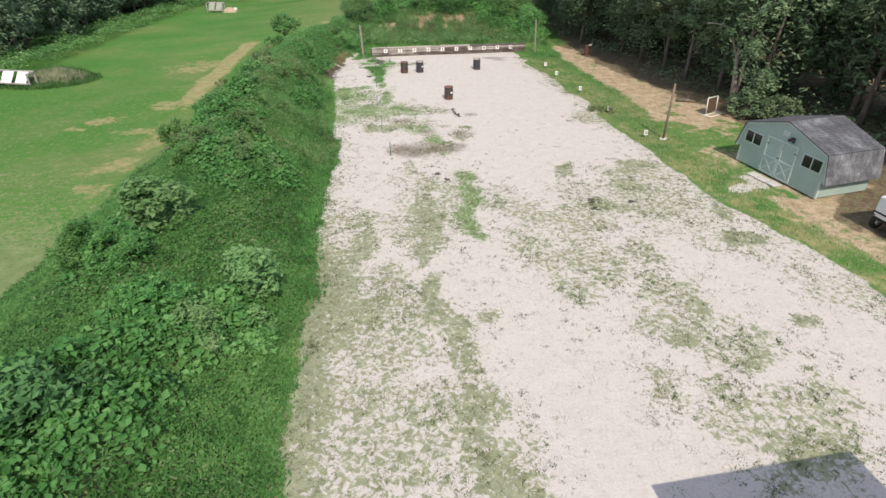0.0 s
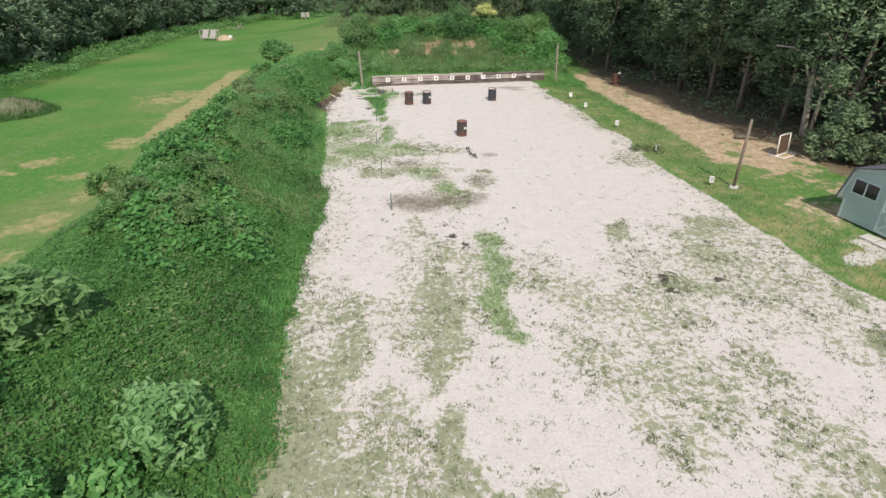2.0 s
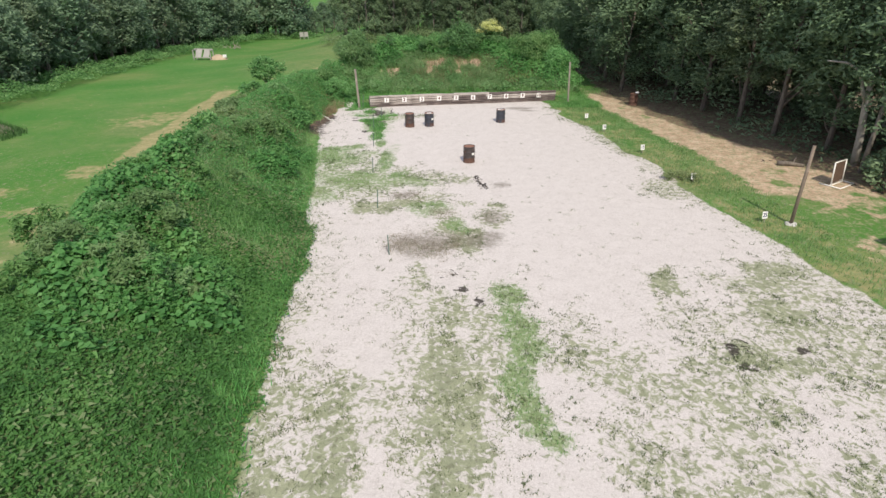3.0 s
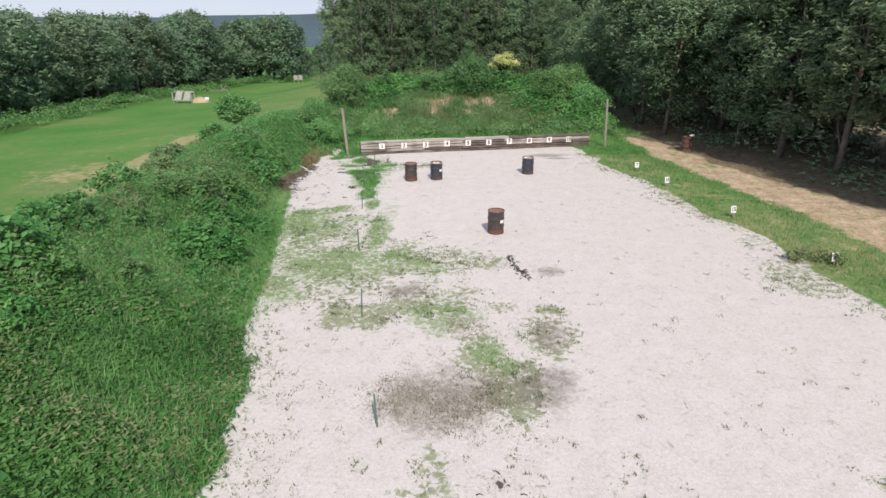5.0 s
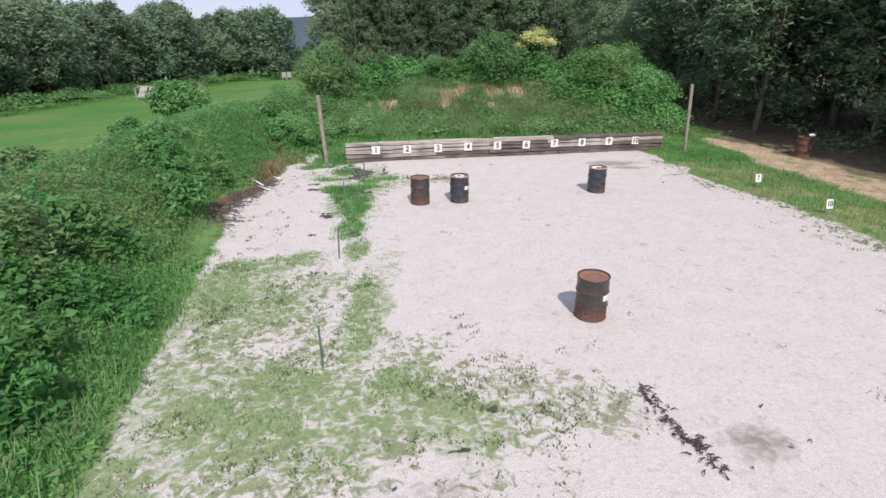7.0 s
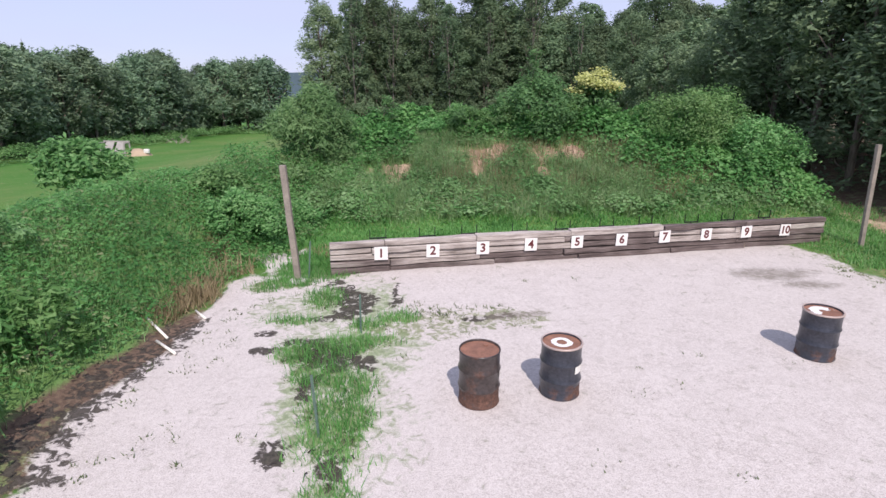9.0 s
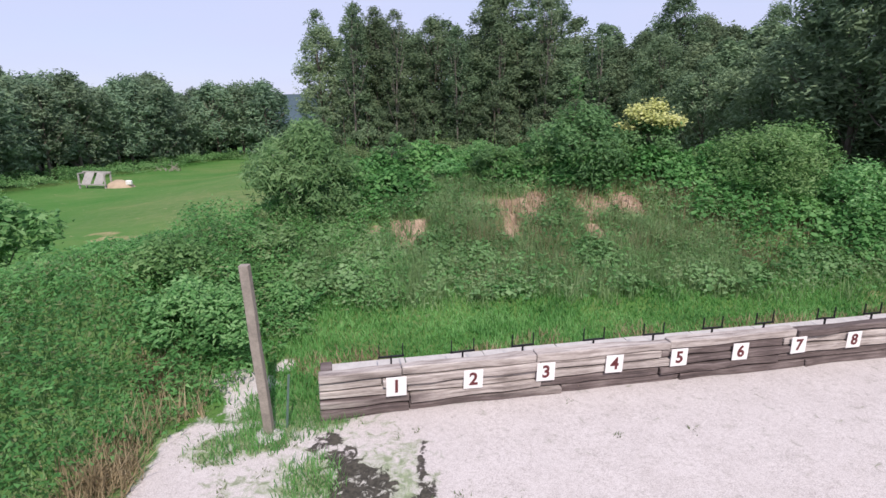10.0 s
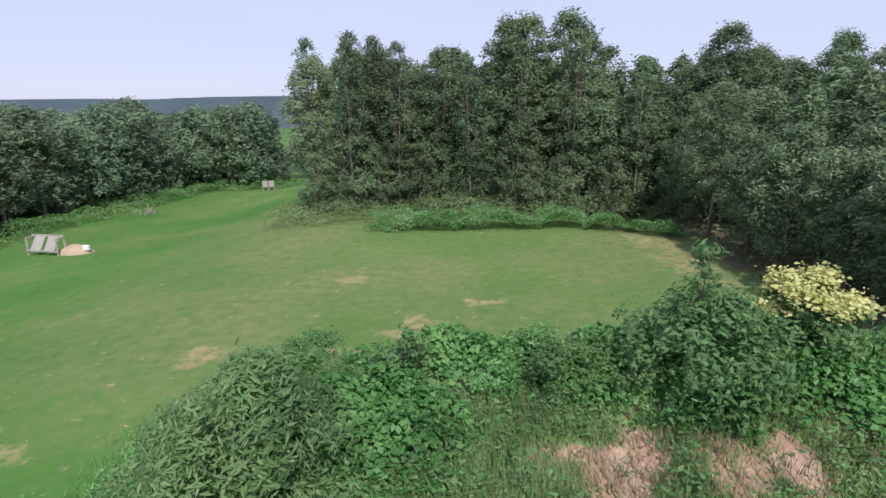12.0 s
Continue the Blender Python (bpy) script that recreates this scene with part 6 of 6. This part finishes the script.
# target frame of plastic pipe
ob = thing("pipe_target_holder", at(16.6, 33.2, on_ground(16.6, 33.2) + 0.03, 0, 0, 32) @ Matrix.Diagonal((0.8, 0.8, 0.8, 1)), "white plastic pipe target holder with brown screen", "target holder")
for name, pts in (("base_rail", [(-0.75, -0.55, 0), (0.75, -0.55, 0)]), ("base_rail", [(-0.75, -0.55, 0), (-0.75, 0.55, 0)]), ("base_rail", [(0.75, -0.55, 0), (0.75, 0.55, 0)]),
                  ("upright", [(-0.6, 0.0, 0), (-0.6, 0.12, 1.25)]), ("upright", [(0.6, 0.0, 0), (0.6, 0.12, 1.25)]), ("top_rail", [(-0.6, 0.12, 1.25), (0.6, 0.12, 1.25)]),
                  ("foot_rail", [(-0.75, 0.0, 0), (0.75, 0.0, 0)])):
    part(name, tube(bmesh.new(), pts, [0.035] * 2, 10), PVC, ob, smooth=True)
part("screen", box(bmesh.new(), 1.08, 0.02, 1.05, at(0, 0.07, 0.66, -5.5)), MESH_SCREEN, ob, "brown mesh screen")

# scattered sticks and dark debris
r = np.random.default_rng(31)
for x, y, n in ((0.62, 34.3, 7), (0.68, 33.8, 22), (0.84, 33.2, 26), (0.97, 32.8, 14), (2.03, 33.15, 3), (6.7, 21.2, 7), (15.2, 36.6, 6), (-5.0, 42.4, 8), (-0.6, 25.0, 5)):
    bm = bmesh.new()
    for k in range(n):
        a = r.uniform(0, 6.28)
        p = Vector((r.normal(0, 0.07 if abs(x - 0.8) < 0.3 else 0.25), r.normal(0, 0.22), 0.02))
        q = p + Vector((math.cos(a), math.sin(a), r.uniform(-0.02, 0.06))) * r.uniform(0.12, 0.36) * (0.4 if x < 3 else 1.0)
        tube(bm, [tuple(p), tuple((p + q) / 2 + Vector((0, 0, 0.03))), tuple(q)], [0.012, 0.009, 0.004], 5)
    ob = part("brush_debris", bm, SOIL_BITS)
    ob.matrix_world = at(x, y, on_ground(x, y))
    tagged(ob, "small heap of dark twigs on the ground", "debris", kind="stuff")

bm = tube(bmesh.new(), [(-0.55, 0, 0.11), (0.0, 0.04, 0.13), (0.6, -0.02, 0.10)], [0.12, 0.11, 0.09], 9)
tube(bm, [(0.1, 0.03, 0.16), (0.25, 0.3, 0.35), (0.3, 0.5, 0.38)], [0.04, 0.03, 0.015], 6)
for v in bm.verts:
    v.co += 0.02 * Vector((0, 1, 1)) * noise.noise(v.co * 5)
ob = part("fallen_log", bm, BARK, smooth=True)
ob.matrix_world = at(16.0, 35.8, on_ground(16.0, 35.8) - 0.02, 0, 0, -18)
tagged(ob, "short dark fallen log on bare earth by the wood", "log")

# ---------------------------------------------------------------- shed
SHED_TURN = math.degrees(math.atan2(-4.80, 1.42))
SHED = at(14.78, 26.1, 0.0, 0, 0, SHED_TURN)
SW, SD, EAVE, KNEE, PEAK = 5.12, 2.9, 0.85, 1.98, 2.68
shed = thing("shed", SHED, "grey-green barn shed with dark shingled gambrel roof", "shed")
profile = [(0.24, 0.06), (SW - 0.24, 0.06), (SW - 0.24, EAVE - 0.08), (SW, EAVE), (SW - 0.28, KNEE), (SW / 2, PEAK), (0.28, KNEE), (0, EAVE), (0.24, EAVE - 0.08)]


def slab(outline, y0, y1):
    bm = bmesh.new()
    a = [bm.verts.new((x, y0, z)) for x, z in outline]
    b = [bm.verts.new((x, y1, z)) for x, z in outline]
    bm.faces.new(a)
    bm.faces.new(b[::-1])
    for j in range(len(a)):
        k = (j + 1) % len(a)
        bm.faces.new((a[k], a[j], b[j], b[k]))
    bmesh.ops.recalc_face_normals(bm, faces=bm.faces[:])
    return bm


part("front_wall", slab(profile, 0, 0.06), SIDING, shed)
part("back_wall", slab(profile, SD - 0.06, SD), SIDING, shed)
for x in (0.27, SW - 0.27):
    part("side_wall", box(bmesh.new(), 0.06, SD - 0.12, EAVE - 0.06, at(x, SD / 2, 0.06 + (EAVE - 0.06) / 2)), SIDING, shed)
for x in (0.4, SW / 2, SW - 0.4):
    part("skid", box(bmesh.new(), 0.14, SD, 0.08, at(x, SD / 2, 0.02)), POLE_WOOD, shed)
OVER = 0.10
for a, b in (((-0.06, EAVE - 0.06), (0.26, KNEE + 0.03)), ((0.26, KNEE + 0.03), (SW / 2, PEAK + 0.05)), ((SW / 2, PEAK + 0.05), (SW - 0.26, KNEE + 0.03)), ((SW - 0.26, KNEE + 0.03), (SW + 0.06, EAVE - 0.06))):
    d = Vector((b[0] - a[0], 0, b[1] - a[1]))
    nn = Vector((-d.z, 0, d.x)).normalized()
    length = d.length
    plane = part("roof_panel", slab([(a[0], a[1]), (b[0], b[1]), (b[0] + nn.x * 0.03, b[1] + nn.z * 0.03), (a[0] + nn.x * 0.03, a[1] + nn.z * 0.03)], -OVER, SD + OVER), SHINGLE, shed)
    rows = max(int(length / 0.16), 1)
    up = 1 if d.z > 0 else -1
    bm = bmesh.new()
    for k in range(rows):
        c = Vector((a[0], 0, a[1])) + d * ((k + 0.5) / rows) + nn * 0.036
        ang = math.degrees(math.atan2(d.z, d.x))
        x = -OVER + 0.0
        while x < SD + OVER - 0.05:
            wdt = min(random.uniform(0.26, 0.34), SD + OVER - x)
            box(bm, length / rows * 1.04, wdt - 0.012, 0.01, Matrix.Translation((c.x, x + wdt / 2, c.z)) @ pose(0, 0, 0, 0, -ang + up * 3.0, 0))
            x += wdt
    link = part("shingles", bm, SHINGLE, plane)
    fascia = part("fascia", slab([(a[0], a[1] - 0.005), (b[0], b[1] - 0.005), (b[0] - nn.x * 0.1, b[1] - nn.z * 0.1), (a[0] - nn.x * 0.1, a[1] - nn.z * 0.1)], -0.035, -0.003), TRIM, shed)
for s, x0 in (("door", 1.68), ("door", 2.57)):
    leaf = part("door", box(bmesh.new(), 0.87, 0.03, 1.74, at(x0 + 0.435, -0.018, 0.98)), SIDING, shed)
    for w, h, cx, cz, turn in ((0.07, 1.74, 0.035, 0.98, 0), (0.07, 1.74, 0.835, 0.98, 0), (0.73, 0.07, 0.435, 1.815, 0), (0.73, 0.07, 0.435, 0.145, 0), (0.73, 0.07, 0.435, 0.92, 0),
                             (0.065, 1.02, 0.435, 0.53, 45.5), (0.065, 1.02, 0.435, 0.53, -45.5)):
        part("door_trim", box(bmesh.new(), w, 0.02 if turn == 0 else 0.016, h, at(x0 + cx, -0.044, cz, 0, turn)), TRIM, leaf)
    part("hinge", box(bmesh.new(), 0.16, 0.012, 0.03, at(x0 + (0.1 if x0 < 2 else 0.77), -0.058, 1.5)), STEEL, leaf)
part("door_latch", box(bmesh.new(), 0.14, 0.02, 0.04, at(2.56, -0.062, 1.02)), STEEL, shed)
for x0 in (0.36, 3.7):
    win = part("window", box(bmesh.new(), 1.06, 0.03, 0.62, at(x0 + 0.53, -0.012, 1.42)), TRIM, shed)
    for k in (0, 1):
        part("pane", box(bmesh.new(), 0.44, 0.012, 0.5, at(x0 + 0.29 + k * 0.48, -0.032, 1.42)), DARK_GLASS, win)
    part("shutter_frame", box(bmesh.new(), 0.045, 0.025, 0.62, at(x0 + 0.53, -0.036, 1.42)), TRIM, win)
for x in (0.238, SW - 0.238):
    part("corner_board", box(bmesh.new(), 0.09, 0.09, EAVE - 0.1, at(x, 0.03, EAVE / 2)), TRIM, shed)
part("gable_vent", box(bmesh.new(), 0.36, 0.03, 0.22, at(2.55, -0.012, 2.2)), TRIM, shed)
lamp = part("wall_lamp", box(bmesh.new(), 0.16, 0.1, 0.12, at(2.98, -0.05, 2.08)), STEEL, shed, "black wall floodlight")
for k in (-0.1, 0.1):
    part("lamp_head", box(bmesh.new(), 0.12, 0.12, 0.12, at(2.98 + k, -0.12, 2.02, 25, 0, k * 200), 0.01), STEEL, lamp)
r = np.random.default_rng(8)
for k in range(3):
    ob = part("paving_slab", box(bmesh.new(), 0.5, 0.5, 0.06, None, 0.012), CONCRETE)
    ob.matrix_world = SHED @ at(2.0 + k * 0.56, -0.5 + r.uniform(-0.05, 0.05), 0.03, 0, 0, r.uniform(-6, 6))
    tagged(ob, "pale concrete paving slab before the shed door", "paving slab", "slabs before the shed")

# ---------------------------------------------------------------- trailer beside the shed
tr = thing("utility_trailer", at(18.0, 18.45, on_ground(18.0, 18.45), 0, 0, 12), "white enclosed utility trailer parked beside the shed", "trailer")
part("body", box(bmesh.new(), 2.2, 1.35, 0.85, at(0, 0, 1.02), 0.04), WHITE_METAL, tr)
part("rub_rail", box(bmesh.new(), 2.23, 1.38, 0.06, at(0, 0, 0.8)), STEEL, tr)
part("chassis", box(bmesh.new(), 2.1, 1.2, 0.1, at(0, 0, 0.52)), STEEL, tr)
part("drawbar", box(bmesh.new(), 1.0, 0.08, 0.08, at(1.5, 0, 0.5)), STEEL, tr)
for x, y in ((-0.75, -0.66), (-0.75, 0.66), (0.55, -0.66), (0.55, 0.66)):
    w = part("wheel", lathe(bmesh.new(), [(0.17, -0.08), (0.27, -0.09), (0.30, -0.06), (0.30, 0.06), (0.27, 0.09), (0.17, 0.08)], 28)[0], RUBBER, tr, smooth=True)
    w.matrix_basis = at(x, y, 0.30, 90)
    bm, rg = lathe(bmesh.new(), [(0.175, -0.07), (0.15, -0.05), (0.06, -0.06), (0.05, 0.06), (0.15, 0.05), (0.175, 0.07)], 24)
    bm.faces.new(rg[0][::-1])
    bm.faces.new(rg[-1])
    part("rim", bm, WHITE_METAL, w, smooth=True)
    part("fender", box(bmesh.new(), 0.75, 0.18, 0.04, at(x, y, 0.66), 0.01), STEEL, tr)

# ---------------------------------------------------------------- targets in the field


def mound(name, x, y, sx, sy, h, mat, label, seed):
    bm = bmesh.new()
    bmesh.ops.create_grid(bm, x_segments=26, y_segments=26, size=1.25)
    for v in bm.verts:
        q = math.hypot(v.co.x, v.co.y)
        z = h * max(0.0, 1 - q * q) ** 0.8
        z += 0.12 * h * noise.noise(Vector((v.co.x * 3, v.co.y * 3, seed)))
        v.co = Vector((v.co.x * sx, v.co.y * sy, z - 0.08 - 0.25 * max(0, q - 0.95)))
    ob = part(name, bm, mat, smooth=True)
    ob.matrix_world = at(x, y, on_ground(x, y))
    return tagged(ob, label, "mound")


def target_rack(x, y, turn, width, label, backed):
    ob = thing("target_rack", at(x, y, on_ground(x, y), 0, 0, turn) @ Matrix.Diagonal((1, 1, 1.0 if backed else 0.74, 1)), label, "target rack")
    for s in (-width / 2, width / 2):
        part("leg", box(bmesh.new(), 0.1, 0.1, 1.3, at(s, 0, 0.6)), GREY_BOARD, ob)
        part("rear_leg", box(bmesh.new(), 0.1, 0.1, 1.45, at(s, 0.7, 0.68)), GREY_BOARD, ob)
        part("side_rail", box(bmesh.new(), 0.09, 0.75, 0.09, at(s, 0.35, 1.27)), GREY_BOARD, ob)
    part("front_rail", box(bmesh.new(), width + 0.2, 0.1, 0.12, at(0, -0.06, 0.35)), GREY_BOARD, ob)
    part("top_rail", box(bmesh.new(), width + 0.2, 0.1, 0.12, at(0, 0.64, 1.36)), GREY_BOARD, ob)
    n = 2
    for k in range(n):
        cx = (k - 0.5) * width * 0.46
        part("target_board", box(bmesh.new(), width * 0.34, 0.04, 1.15, at(cx, 0.26, 0.84, -34)), PLATE if not backed else GREY_BOARD, ob, "pale flat target board")
    return ob


target_rack(-31.4, 40.35, -8, 2.6, "low wooden target rack with white boards", False)
mound("grass_mound", -29.6, 42.6, 2.9, 1.9, 0.9, GROUND, "low grassy earth mound behind the target rack", 3)
target_rack(-34.2, 88.6, -12, 2.6, "weathered grey wooden target rack in the field", True)
mound("sand_pile", -32.2, 89.2, 1.3, 1.0, 0.75, SAND_PILE, "heap of pale sand beside the target rack", 5)
bm = box(bmesh.new(), 0.5, 0.3, 0.4, None, 0.06)
ob = part("white_bucket", bm, PLATE)
ob.matrix_world = at(-31.2, 88.9, on_ground(-31.2, 88.9) + 0.42)
tagged(ob, "small white container on the sand heap", "container")
for x in (-29.7, -28.8):
    ob = thing("target_board", at(x, 127, on_ground(x, 127), 0, 0, 4), "white target board on wooden legs", "target board", "far target boards")
    part("board", box(bmesh.new(), 0.75, 0.05, 0.9, at(0, 0, 0.9)), GREY_BOARD, ob)
    for s in (-0.35, 0.35):
        part("leg", box(bmesh.new(), 0.07, 0.07, 0.9, at(s, 0.05, 0.4)), GREY_BOARD, ob)

grass_stuff("mound_grass", "rank dark grass on the low field mound", 26000, (-34.5, -25.5, 38.5, 45.5), 28, lambda x, y: step(1.1, 0.85, np.hypot((x + 29.9) / 3.6, (y - 42.0) / 2.6)),
            lambda x, y: 0.2 + 0.75 * np.clip(1 - ((x + 29.6) / 2.9) ** 2 - ((y - 42.6) / 1.9) ** 2, 0, 1) + 0.1 * vnoise(x, y, 1.0, 124, 2), 0.045, RANK_GRASS, 0.9, simple=True)

# dead branches at the field's edge
bm = bmesh.new()
r = np.random.default_rng(91)
for k in range(16):
    a = r.uniform(0, 6.28)
    p = Vector((r.normal(0, 1.6), r.normal(0, 0.5), 0.1))
    q = p + Vector((math.cos(a), math.sin(a) * 0.5, r.uniform(0.1, 0.9))) * r.uniform(0.6, 1.6)
    tube(bm, [tuple(p), tuple(q)], [0.05, 0.015], 5)
ob = part("brush_heap", bm, POST_WOOD)
ob.matrix_world = at(-38.2, 108, on_ground(-38.2, 108))
tagged(ob, "heap of dead grey branches at the field's edge", "brush heap", kind="stuff")

# ---------------------------------------------------------------- firing-line shelter behind the start, known by its shadow
m = at(10.05, 5.75, 0, 0, 0, 10.2)
shelter = thing("firing_line_shelter", m, "open timber shelter over the firing line", "shelter")
part("roof", box(bmesh.new(), 5.0, 4.5, 0.12, at(-2.5, -2.25, 3.0)), SHINGLE, shelter)
for x in (-0.3, -4.7):
    for y in (-0.3, -4.2):
        part("post", box(bmesh.new(), 0.14, 0.14, 3.0, at(x, y, 1.45)), POLE_WOOD, shelter)
